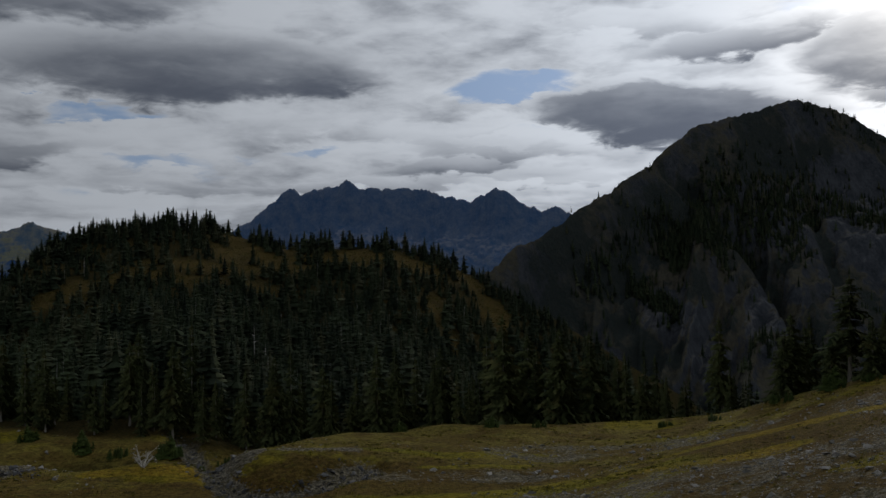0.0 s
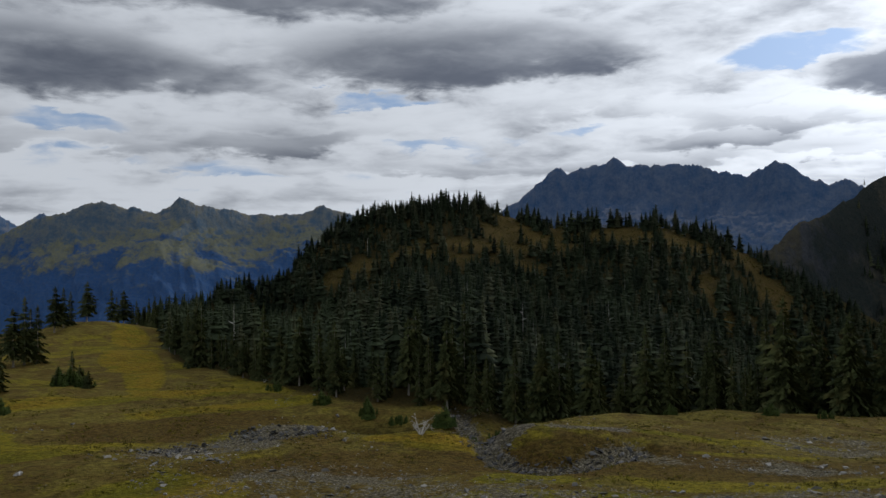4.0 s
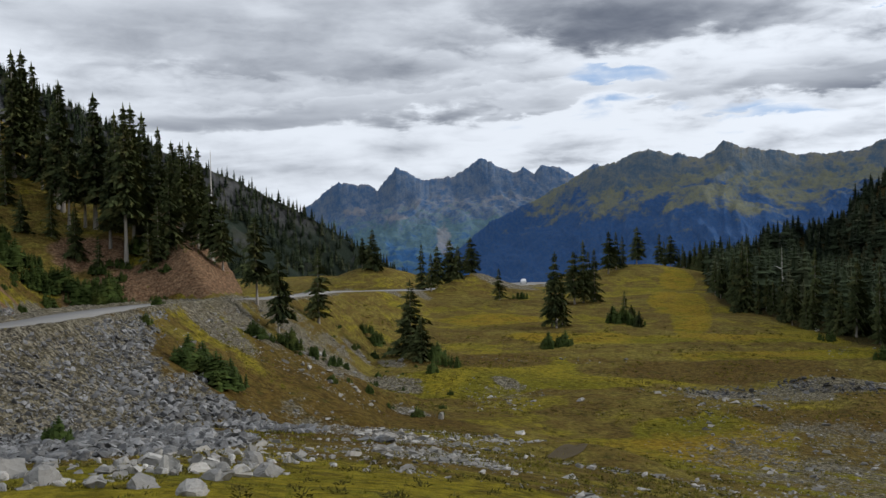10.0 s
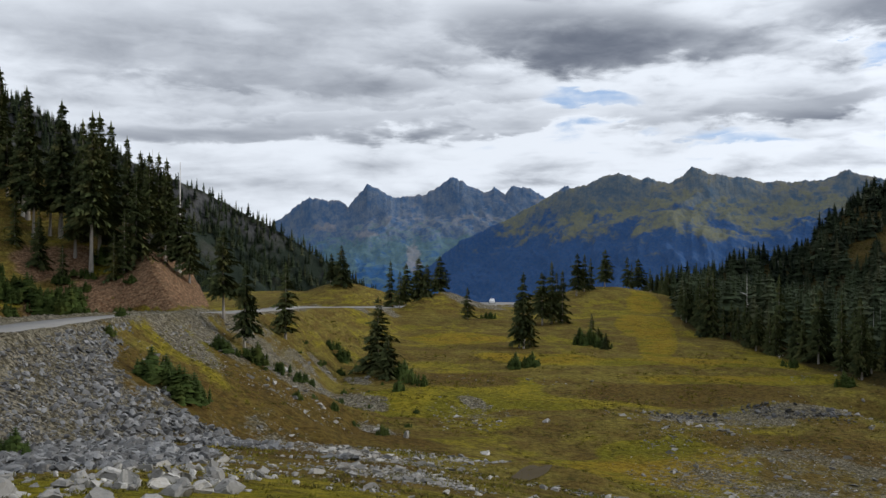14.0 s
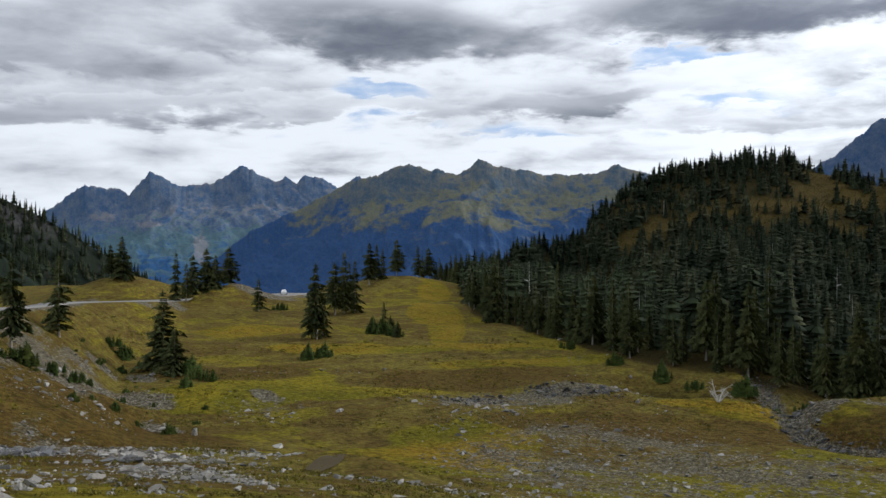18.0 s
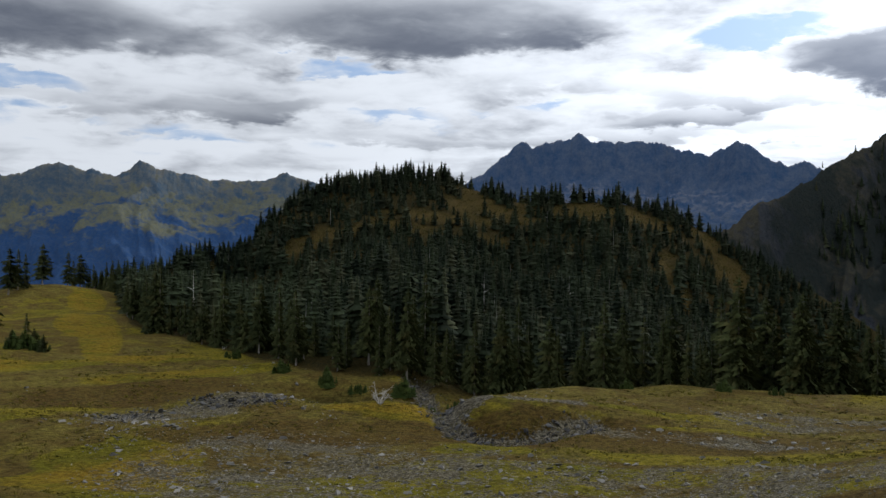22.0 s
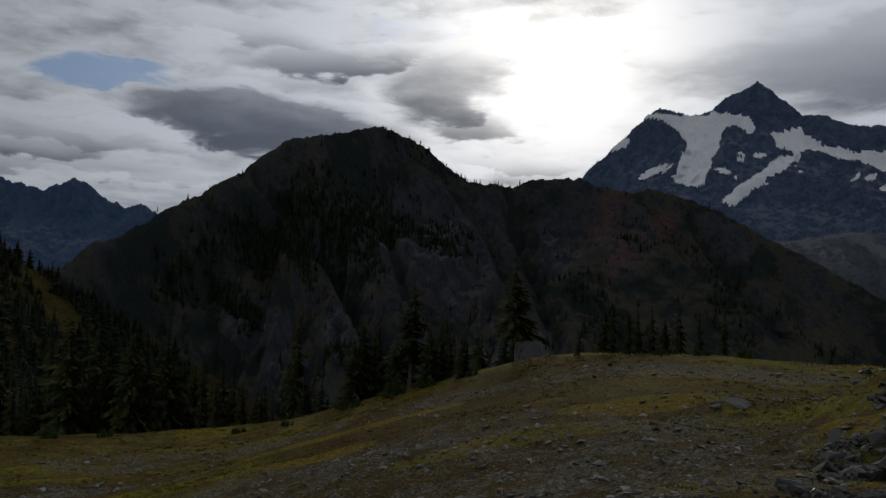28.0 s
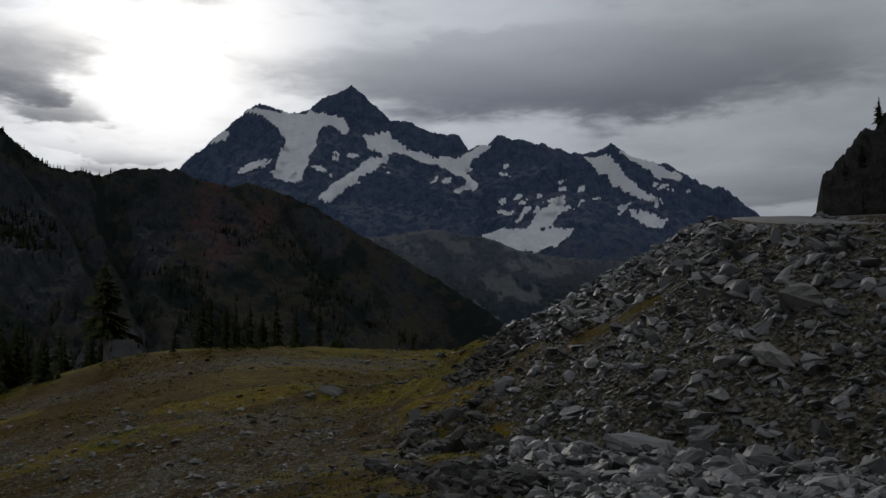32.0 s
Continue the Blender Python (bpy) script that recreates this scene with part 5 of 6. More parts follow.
def bush_shape(seed, sprays, high):
    """A low cushion of small leafy sprays, about one metre wide."""
    rng = np.random.RandomState(seed)
    v, t = [], []
    for i in range(sprays):
        a, e = rng.rand() * 6.283, math.asin(rng.rand() ** 0.8)
        q = rng.uniform(0.6, 1.05) * (1 + 0.25 * math.sin(3 * a + seed))
        p = np.array([0.5 * q * math.cos(a) * math.cos(e), 0.5 * q * math.sin(a) * math.cos(e), high * q * math.sin(e)])
        out = p / (np.linalg.norm(p) + 1e-6) + rng.normal(0, 0.45, 3)
        out[2] += 0.35
        out /= np.linalg.norm(out)
        side = np.cross(out, rng.normal(0, 1, 3))
        side /= np.linalg.norm(side) + 1e-6
        L, w = rng.uniform(0.10, 0.22), rng.uniform(0.03, 0.06)
        b = len(v)
        v += [p - out * L * 0.4, p + side * w, p + out * L, p - side * w]
        t += [(b, b + 1, b + 2), (b, b + 2, b + 3)]
    return np.array(v), np.array(t)


def build_woods():
    rng = np.random.RandomState(5)
    n = 20000
    az, r = rng.uniform(-33, 38, n), np.sqrt(rng.uniform(100 ** 2, 500 ** 2, n))
    x, y = polar(az, r)
    crest = np.interp(az, [-33, -20, -14, -8, -2, 6, 15, 24, 28, 36, 38], [230, 320, 420, 440, 455, 442, 452, 425, 385, 350, 350])
    keep = (wood_mask(az, r) > 0.5) & (r < crest) & (open_ground(az, r, x, y) < rng.uniform(0.06, 0.5, n))
    keep &= rng.rand(n) < np.interp(az, [-33, -20, -14, -4, 38], [0.12, 0.45, 0.85, 0.95, 0.95]) * (1 - 0.45 * ss(300, 350, r) * ss(420, 395, r) * ss(26, 22, az))
    az, r, x, y = az[keep], r[keep], x[keep], y[keep]
    # no two trunks on one spot
    cells, good = set(), []
    for i in range(len(x)):
        c = (int(x[i] // 3.2), int(y[i] // 3.2))
        if c not in cells:
            cells.add(c)
            good.append(i)
    az, r, x, y = az[good], r[good], x[good], y[good]
    z = ground_z(x, y)
    h = (5.5 + 9.5 * rng.rand(len(x)) ** 1.6) * np.interp(r, [110, 200, 290, 340, 430], [1.1, 1.05, 0.92, 0.82, 0.82]) * (0.8 + 0.25 * fbm(x / 30, y / 30, 2))
    order = np.argsort(r - np.interp(az, [-33, 38], [0, 0]) - wood_front(az))
    near, far = order[:170], order[170:]
    for i in near:
        plant(int(rng.choice([0, 1, 2, 4])), az[i], r[i], max(h[i], 6.5), rng.uniform(0.6, 0.85))
    far_h = h[far]
    # raised tone paints sunlight on the hill's front-left flank
    sunlit_tone = 0.6 * ss(20, 27, az[far]) * ss(330, 260, r[far])
    scatter("forest", WOOD_TREES, np.column_stack([x, y, z])[far], far_h, FOREST, "dense dark conifer forest covering the hill", "forest", rng.uniform(0.9, 1.35, len(far)) * np.interp(r[far], [200, 330], [1.05, 1.3]), 0.015, lift=sunlit_tone)
    # scrub in the openings
    m = 9000
    sa, sr = rng.uniform(-6, 30, m), rng.uniform(270, 440, m)
    sx, sy = polar(sa, sr)
    ok = open_ground(sa, sr, sx, sy) > 0.2
    spots = np.column_stack([sx, sy, ground_z(sx, sy)])[ok][:1500]
    scatter("hill_scrub", [bush_shape(250 + i, 14, 0.4) for i in range(3)], spots, rng.uniform(1.0, 3.2, len(spots)), SCRUB, "brown-green scrub in the openings of the forest", "scrub", seed=52)
    # bleached dead stems among them
    snag = rng.choice(far[r[far] < 370], 190, replace=False)
    v = np.array([(0.012 * math.cos(a), 0.012 * math.sin(a), -0.03) for a in (0, 1.57, 3.14, 4.71)] + [(0.003, 0, 1.0)] + [(0, 0.004, 0.6), (0.12, 0.03, 0.66), (0, -0.004, 0.62), (-0.002, 0, 0.45), (-0.1, -0.06, 0.5), (0, 0, 0.475)])
    t = np.array([(0, 1, 4), (1, 2, 4), (2, 3, 4), (3, 0, 4), (5, 6, 7), (8, 9, 10)])
    scatter("dead_snags", [(v, t)], np.column_stack([x, y, z])[snag] + rng.normal(0, 1.2, (190, 3)) * (1, 1, 0), h[snag] * rng.uniform(0.7, 1.1, 190), DEADWOOD, "bleached dead tree stems standing in the forest", "dead trees", tilt=0.03)


def wood_front(az):
    return np.interp(az, [-34, -20, -4, 8, 14.8, 17.3, 20.2, 24, 26.8, 30, 34.8, 36.3, 38], [135, 124, 122, 116, 108, 112, 113, 117, 125, 152, 190, 318, 345])


build_woods()


def flank_points(name_part, n, seed, test, stray=1.5):
    """Spots on a mountain's flank that pass a test of heading, distance and height."""
    rng = np.random.RandomState(seed)
    me = next(c for c in name_part.children if c.name.startswith("flank")).data
    co = np.empty(len(me.vertices) * 3, np.float32)
    me.vertices.foreach_get("co", co)
    co = co.reshape(-1, 3)
    az, r = heading(co[:, 0], co[:, 1])
    w = test(az, r, co)
    idx = rng.choice(len(co), n, p=w / w.sum())
    return co[idx] + rng.normal(0, 1, (n, 3)) * (stray, stray, 0) - (0, 0, 0.5), rng


def build_far_trees():
    things = {o.name: o for o in scene.objects if o.parent is None}
    spur = things["wooded_spur"]
    p, rng = flank_points(spur, 9000, 3, lambda a, r, c: (a < 86) * (ss(-0.25, 0.15, fbm(c[:, 0] / 45, c[:, 1] / 45 + c[:, 2] / 60, 3)) + 1.2 * (r > 600)) * (r < 690) * (r > 330))
    scatter("spur_forest", FAR_TREES, p, rng.uniform(5, 9.5, len(p)), FOREST, "dark conifers on the steep spur", "forest", tilt=0.02, parent=spur)
    butte = things["butte"]
    crest = lambda a: np.interp(-a, [2, 10, 16, 22.6, 28, 36, 45, 57], [465, 590, 715, 840, 903, 985, 1000, 890])
    p, rng = flank_points(butte, 190, 4, lambda a, r, c: ((a < -22.5) & (a > -48)) * (np.abs(r - crest(a)) < 10) * np.where(a > -31, 1.0, 0.25))
    scatter("crest_cover", FAR_TREES, p, rng.uniform(3, 6.5, len(p)), FOREST, "stunted conifers along the crest", "forest", tilt=0.02, parent=butte)
    p, rng = flank_points(butte, 4200, 6, lambda a, r, c: (ss(-0.02, 0.25, fbm(c[:, 0] / 60 + 4, c[:, 1] / 60, 3)) + 0.02) * (a > -52) * (c[:, 2] > -40) * np.interp(-a, [2, 12, 18, 30, 50], [4.0, 5.0, 3.0, 0.8, 0.7]) * np.interp(crest(a) - r, [22, 70, 280, 320], [0.01, 0.8, 1.0, 0.5]) * ss(170, 60, c[:, 2]))
    scatter("conifer_cover", FAR_TREES, p, rng.uniform(3.5, 9.0, len(p)), FOREST, "scattered dark conifers on the flank", "forest", tilt=0.02, parent=butte)
    p, rng = flank_points(things["cliff"], 90, 8, lambda a, r, c: (a < -77.0) * (a > -96) * (r > 117) * (r < 126) * np.where(r > 120, 1.0, 0.35), 0.0)
    scatter("conifer_cover", WOOD_TREES, p, rng.uniform(1.0, 4.2, len(p)), FOREST, "stunted firs clinging to the rock", "forest", tilt=0.08, parent=things["cliff"])


build_far_trees()


# ---- stones ----
def stone_shape(seed, flat, points=13, rough=0.0):
    """An angular broken stone about one metre long."""
    rng = np.random.RandomState(seed)
    bm = bmesh.new()
    for _ in range(points):
        v = rng.normal(0, 1, 3)
        v /= np.linalg.norm(v)
        bm.verts.new((v[0] * 0.5, v[1] * rng.uniform(0.28, 0.42), v[2] * flat))
    out = bmesh.ops.convex_hull(bm, input=bm.verts)
    bmesh.ops.delete(bm, geom=list({g for g in out["geom_interior"] + out["geom_unused"] if isinstance(g, bmesh.types.BMVert)}), context="VERTS")
    if rough:
        # broken faces
        for k in range(2):
            bmesh.ops.triangulate(bm, faces=bm.faces)
            bmesh.ops.subdivide_edges(bm, edges=bm.edges[:], cuts=1, use_grid_fill=True)
            for w in bm.verts:
                w.co += Vector(rng.normal(0, rough / (k + 1), 3))
    bmesh.ops.triangulate(bm, faces=bm.faces)
    bm.verts.index_update()
    v = np.array([tuple(w.co) for w in bm.verts])
    t = np.array([[w.index for w in f.verts] for f in bm.faces])
    bm.free()
    return v, t


SLABS = [stone_shape(100 + i, f) for i, f in enumerate((0.12, 0.18, 0.25, 0.30, 0.16, 0.34, 0.22, 0.28))]
PEBBLES = [stone_shape(130 + i, f, 9) for i, f in enumerate((0.12, 0.2, 0.26, 0.16, 0.22))]
CHIPS = [stone_shape(170 + i, f, 8) for i, f in enumerate((0.14, 0.2, 0.26, 0.3, 0.18))]
BIG = [stone_shape(150 + i, f, 12, 0.022) for i, f in enumerate((0.28, 0.24, 0.34, 0.26, 0.30, 0.22))]
ROUGH_SLABS = [stone_shape(100 + i, f, 13, 0.016) for i, f in enumerate((0.14, 0.18, 0.25, 0.30, 0.16, 0.34, 0.22, 0.28))]
STONE_MESHES = {}


def single_stone(name, parent, shapes, i, x, y, size, mat, rng, label="", category="", group=""):
    key = (id(shapes), i, mat.name)
    if key not in STONE_MESHES:
        STONE_MESHES[key] = tri_mesh(name, shapes[i][0], shapes[i][1], mat)
    z = float(ground_z(np.array([x]), np.array([y]))[0])
    ob = new(name, STONE_MESHES[key])
    ob.parent = parent
    ob.matrix_basis = pose(x, y, z + size * 0.07, rng.normal(0, 14), rng.normal(0, 14), rng.uniform(0, 360)) @ Matrix.Diagonal((size, size, size, 1))
    return tagged(ob, label, category, group)


def road_side(x, y):
    d, h = near_line(x, y, ROAD_LINE)
    return d, h


def build_rubble(name, label, lo, hi, n, seed, r_lo, r_hi, sizes, toe, mat, picks, grow_by, edge=None):
    """The stony bank below the road: the nearest stones one by one, the rest together."""
    rng = np.random.RandomState(seed)
    az = rng.uniform(lo, hi, n * 6)
    r = np.sqrt(rng.uniform(r_lo ** 2, r_hi ** 2, n * 6))
    x, y = polar(az, r)
    d, h = road_side(x, y)
    z = ground_z(x, y)
    w = ss(2.9, 4.2, d) * (z < h - 0.05) * ss(0.25, 0.7, bank_mask(az, r, d) + 0.45 * fbm(x / 6, y / 6, 3))
    keep = np.where(rng.rand(n * 6) < w)[0][:n]
    x, y, z, d, r = x[keep], y[keep], z[keep], d[keep], r[keep]
    size = np.clip(sizes[0] * (1 - rng.rand(len(x))) ** (-0.42), sizes[0], sizes[1]) * np.interp(d, [4, toe], grow_by)
    if edge:
        # coarser blocks along the bank's edge
        size = np.minimum(size * np.interp(heading(x, y)[0] - np.interp(r, edge[0], edge[1]), [1, 6], [1.45, 1.0]), sizes[1] * 1.5)
    size = np.minimum(size, 0.05 * r)
    bank = new(name)
    tagged(bank, label, "rubble bank")
    order = np.argsort(r / np.maximum(size, 0.12))
    # stones on the meadow side get the darker, rougher material
    dull = (heading(x, y)[0] + 6 * fbm(x / 5, y / 5, 3) > -57.5) & (lo < 0)
    for i in order[:picks]:
        single_stone("stone", bank, ROUGH_SLABS, rng.randint(len(ROUGH_SLABS)), x[i], y[i], size[i], DULL_STONE if dull[i] else mat, rng)
    rest = order[picks:]
    old = dull[rest]
    for group, m, text in ((rest[~old], mat, "grey broken stones"), (rest[old], DULL_STONE, "dark dull stones")):
        if len(group):
            for name_, shapes, part_ in (("loose_rubble", SLABS, group[size[group] >= 0.34]), ("fine_rubble", CHIPS, group[size[group] < 0.34])):
                scatter(name_, shapes, np.column_stack([x, y, z + size * 0.05])[part_], size[part_], m, text, "stones", tilt=0.35, seed=seed, parent=bank)


build_rubble("rubble_bank", "bank of broken dark grey rock below the road", -98, -42, 46000, 21, 11, 78, (0.16, 1.15), 24, RUBBLE, 295, (1.1, 1.0))
build_rubble("scree_bank", "grey scree bank spilling from the road", 56, 92, 30000, 22, 16, 90, (0.15, 0.55), 21, SCREE, 290, (0.75, 1.2), ([18, 24, 30, 38, 46, 60, 80], [57, 60.5, 65, 68, 69.8, 71, 72]))


def build_boulders():
    rng = np.random.RandomState(31)
    # clusters of pale blocks on the turf of the knoll
    near = []
    for a, r, spread, n in ((78, 18.5, 1.6, 20), (71.5, 18.6, 1.2, 34), (66.5, 19.5, 1.0, 22), (75, 21, 2.0, 18), (62, 22, 1.2, 14), (80, 17.5, 1.0, 16), (69, 20.5, 1.2, 20)):
        for _ in range(n):
            near.append((a + rng.normal(0, spread * 1.8), r + rng.normal(0, spread * 0.6), float(np.clip(0.16 + rng.exponential(0.18), 0.16, 0.85)), PALE_STONE, "pale weathered block lying on the turf"))
    for az, r, size, mat, label in [
        (-45.6, 62, 2.1, PALE_STONE, "pale grey boulder lying on the ochre turf"), (-44.3, 61, 1.0, PALE_STONE, "small pale boulder on the ochre turf"), (-52.8, 104, 2.0, RUBBLE, "dark boulder on the far edge of the meadow"),
        (-53.8, 104, 1.6, RUBBLE, "dark boulder on the far edge of the meadow"), (-48.7, 31, 1.3, RUBBLE, "blocky grey boulder at the foot of the rubble"), (-50.4, 27, 1.1, RUBBLE, "blocky grey boulder at the foot of the rubble"),
        (-65.4, 29, 2.4, RUBBLE, "large angular grey boulder in the rubble"), (-75.3, 34, 2.2, PALE_STONE, "flat pale slab in the rubble"), (-73.7, 31, 1.8, PALE_STONE, "pale angular block in the rubble"), (-68.5, 24, 1.3, RUBBLE, "grey angular block in the rubble"),
        (-59.5, 26, 1.2, RUBBLE, "grey angular block in the rubble"), (-61.5, 20, 1.0, PALE_STONE, "pale block in the rubble"), (-70.5, 21, 1.1, RUBBLE, "grey angular block in the rubble"),
        (68.9, 14, 0.7, PALE_STONE, "pale weathered boulder on the turf"), (71.7, 15.5, 0.8, PALE_STONE, "pale weathered boulder on the turf"), (74.5, 16, 0.7, PALE_STONE, "pale weathered boulder on the turf"), (77.5, 17, 0.9, PALE_STONE, "pale weathered boulder on the turf"),
        (79.5, 18.5, 1.1, PALE_STONE, "pale weathered boulder on the turf"), (65.8, 18, 0.7, PALE_STONE, "flat pale stone on the turf"), (67.6, 19.5, 0.7, PALE_STONE, "flat pale stone on the turf"), (70.5, 18.5, 0.8, PALE_STONE, "flat pale stone on the turf"),
        (47.0, 46, 0.9, PALE_STONE, "pale stone on the meadow"), (47.5, 68, 1.1, PALE_STONE, "flat pale stone on the meadow"), (52.5, 75, 1.5, PALE_STONE, "flat pale stone on the meadow"), (43.5, 84, 1.0, PALE_STONE, "pale stone on the meadow"),
    ] + near:
        x, y = polar(az, r)
        single_stone("boulder", None, BIG, rng.randint(6), float(x), float(y), size, mat, rng, label, "boulder", "boulders")


build_boulders()


def build_meadow_stones():
    rng = np.random.RandomState(33)
    n = 90000
    az, r = rng.uniform(-62, 84, n), np.exp(rng.uniform(np.log(14), np.log(125), n))
    x, y = polar(az, r)
    d, h = road_side(x, y)
    patch = spot_mask(x, y, GRAVEL)
    clump = ss(0.12, 0.5, fbm(x / 8 + 5, y / 8, 3))
    w = (1.8 * clump * spot_mask(x, y, [(47, 78, 6, 9, 20), (44, 70, 5, 5, 0), (50, 90, 5, 8, 20), (41, 76, 5, 4, 0), (54, 60, 5, 8, 20), (38, 84, 6, 3, 0)]) + 0.5 * patch + 0.24 * clump + 0.9 * spot_mask(x, y, SPILL) + 1.0 * clump * spot_mask(x, y, [(62, 62, 3, 16, 25), (59, 46, 3, 14, 25), (55, 68, 5, 8, 0), (72, 17, 8, 4, 0), (64, 21, 5, 4, 0), (-30, 70, 30, 25, 0), (-48, 70, 26, 22, 0), (20, 70, 30, 16, 0), (40, 75, 22, 18, 0), (56, 62, 9, 26, 25), (68, 116, 7, 9, 20), (62, 50, 5, 20, 20), (52, 80, 12, 10, 0), (76, 108, 12, 12, 0)])) * (d > 4.5) * (1 - wood_mask(az, r))
    keep = rng.rand(n) < w
    x, y, r = x[keep][:18000], y[keep][:18000], r[keep][:18000]
    z = ground_z(x, y)
    size = np.clip(0.12 * (1 - rng.rand(len(x))) ** (-0.5), 0.12, 0.85) * np.interp(r, [15, 60, 120], [0.7, 1.0, 1.4])
    scatter("field_stones", PEBBLES, np.column_stack([x, y, z + size * 0.06]), size, FIELD_STONE, "pale stones strewn over the meadow", "stones", tilt=0.1, seed=34)


def build_stray_rubble():
    """Small dark stones thinning out from the bank over the turf."""
    rng = np.random.RandomState(36)
    n = 60000
    az, r = rng.uniform(-62, -14, n), np.exp(rng.uniform(np.log(13), np.log(100), n))
    x, y = polar(az, r)
    d, h = road_side(x, y)
    w = ss(-18, -48, az) * 0.5 * ss(0.0, 0.4, fbm(x / 7 + 2, y / 7, 4)) + 0.12 * ss(-30, -50, az)
    w = w * (d > 4.5) * (1 - 0.7 * spot_mask(x, y, OCHRE)) * (1 - wood_mask(az, r)) * np.interp(r, [13, 40, 100], [1.0, 0.7, 0.35])
    keep = rng.rand(n) < w
    x, y = x[keep][:9000], y[keep][:9000]
    size = np.clip(0.10 * (1 - rng.rand(len(x))) ** (-0.45), 0.1, 0.7)
    scatter("stray_rubble", PEBBLES + SLABS[:3], np.column_stack([x, y, ground_z(x, y) + size * 0.05]), size, DULL_STONE, "dark grey stones strewn over the turf below the bank", "stones", tilt=0.3, seed=37)


def build_ledge_stones():
    """Dark stones laid bare along the gully's bank and the low ledge of the meadow."""
    rng = np.random.RandomState(38)
    spots = []
    for line, n, spread in ((GULLY, 1500, 1.1), (smooth_line([(31, 96.5, 0), (29.5, 95, 0), (27.5, 94.5, 0), (25.3, 94.8, 0)], 4), 420, 0.9), (smooth_line([(36, 91, 0), (34.7, 92.5, 0), (33, 93, 0)], 4), 260, 1.5)):
        i, t = rng.randint(0, len(line) - 1, n), rng.rand(n)[:, None]
        q = line[i, :2] * (1 - t) + line[i + 1, :2] * t + rng.normal(0, spread, (n, 2))
        spots.append(q)
    q = np.vstack(spots)
    size = np.clip(0.16 * (1 - rng.rand(len(q))) ** (-0.45), 0.16, 0.9)
    scatter("ledge_stones", SLABS, np.column_stack([q[:, 0], q[:, 1], ground_z(q[:, 0], q[:, 1]) + size * 0.06]), size, LEDGE_STONE, "dark grey stones laid bare along the meadow's gully", "stones", tilt=0.3, seed=39)


build_meadow_stones()
build_stray_rubble()
build_ledge_stones()


# ---- low plants ----
def tuft_shape(seed, blades, spread, high):
    rng = np.random.RandomState(seed)
    v, t = [], []
    for i in range(blades):
        a, q = rng.rand() * 6.283, rng.rand() ** 0.5 * spread * 0.5
        bx, by, lean = q * math.cos(a), q * math.sin(a), rng.uniform(0.1, 0.45)
        w = 0.10 * spread
        c, s = math.cos(a + 1.57), math.sin(a + 1.57)
        b = len(v)
        v += [(bx - w * c, by - w * s, -0.03), (bx + w * c, by + w * s, -0.03), (bx + lean * spread * math.cos(a), by + lean * spread * math.sin(a), high * rng.uniform(0.5, 1))]
        t.append((b, b + 1, b + 2))
    return np.array(v), np.array(t)


def build_mud_pan():
    """A dried puddle in the turf."""
    cx, cy = polar(44.6, 49.6)
    ax, ay = np.array(polar(46.2, 46)) - np.array(polar(43.0, 53))
    n = math.hypot(ax, ay)
    ux, uy = ax / n, ay / n
    rows = []
    for q in np.linspace(0, 1, 7):
        for t in np.linspace(0, 6.283, 41)[:-1]:
            w = q * (1 + 0.16 * math.sin(3 * t + 1) + 0.1 * math.sin(5 * t))
            p, d = 2.7 * w * math.cos(t), 0.75 * w * math.sin(t)
            rows.append((cx + ux * p - uy * d, cy + uy * p + ux * d))
    v = np.array(rows, float)
    z = ground_z(v[:, 0], v[:, 1]) + 0.07
    me = object_from("mud_pan", np.column_stack([v, z]), [tuple(r * 40 + i for r, i in ((a, j), (a, (j + 1) % 40), (a + 1, (j + 1) % 40), (a + 1, j))) for a in range(6) for j in range(40)], MUD)
    tagged(new("mud_pan", me), "dried grey-brown mud puddle in the turf", "mud puddle", kind="structure")


build_mud_pan()


def build_low_plants():
    rng = np.random.RandomState(41)
    n = 70000
    az, r = rng.uniform(-66, 84, n), np.exp(rng.uniform(np.log(13), np.log(150), n) ** 1.0)
    x, y = polar(az, r)
    d, h = road_side(x, y)
    z = ground_z(x, y)
    bare = spot_mask(x, y, GRAVEL) * 0.8 + bank_mask(az, r, d) * 1.2
    clump = ss(-0.15, 0.35, fbm(x / 6, y / 6, 4))
    keep = (rng.rand(n) < clump * (1 - np.clip(bare, 0, 1)) * (1 - wood_mask(az, r)) * np.interp(r, [13, 25, 45], [0.05, 0.25, 1.0])) & (d > 5)
    p = np.column_stack([x, y, z])[keep][:22000]
    rr = r[keep][:22000]
    half = len(p) // 2
    scatter("meadow_grass", [tuft_shape(200 + i, 7, 0.5, 0.34) for i in range(4)], p[:half], rng.uniform(0.4, 1.0, half) * np.interp(rr[:half], [12, 30, 150], [0.25, 0.5, 1.2]), GRASS, "tufts of yellow-green meadow grass", "grass", seed=42)
    scatter("heather", [bush_shape(210 + i, 18, 0.15) for i in range(4)], p[half:half + 4500], rng.uniform(0.3, 0.9, 4500) * np.interp(rr[half:half + 4500], [12, 150], [0.5, 1.2]), HEATHER, "low brown-green heather cushions", "heather", seed=43)


build_low_plants()

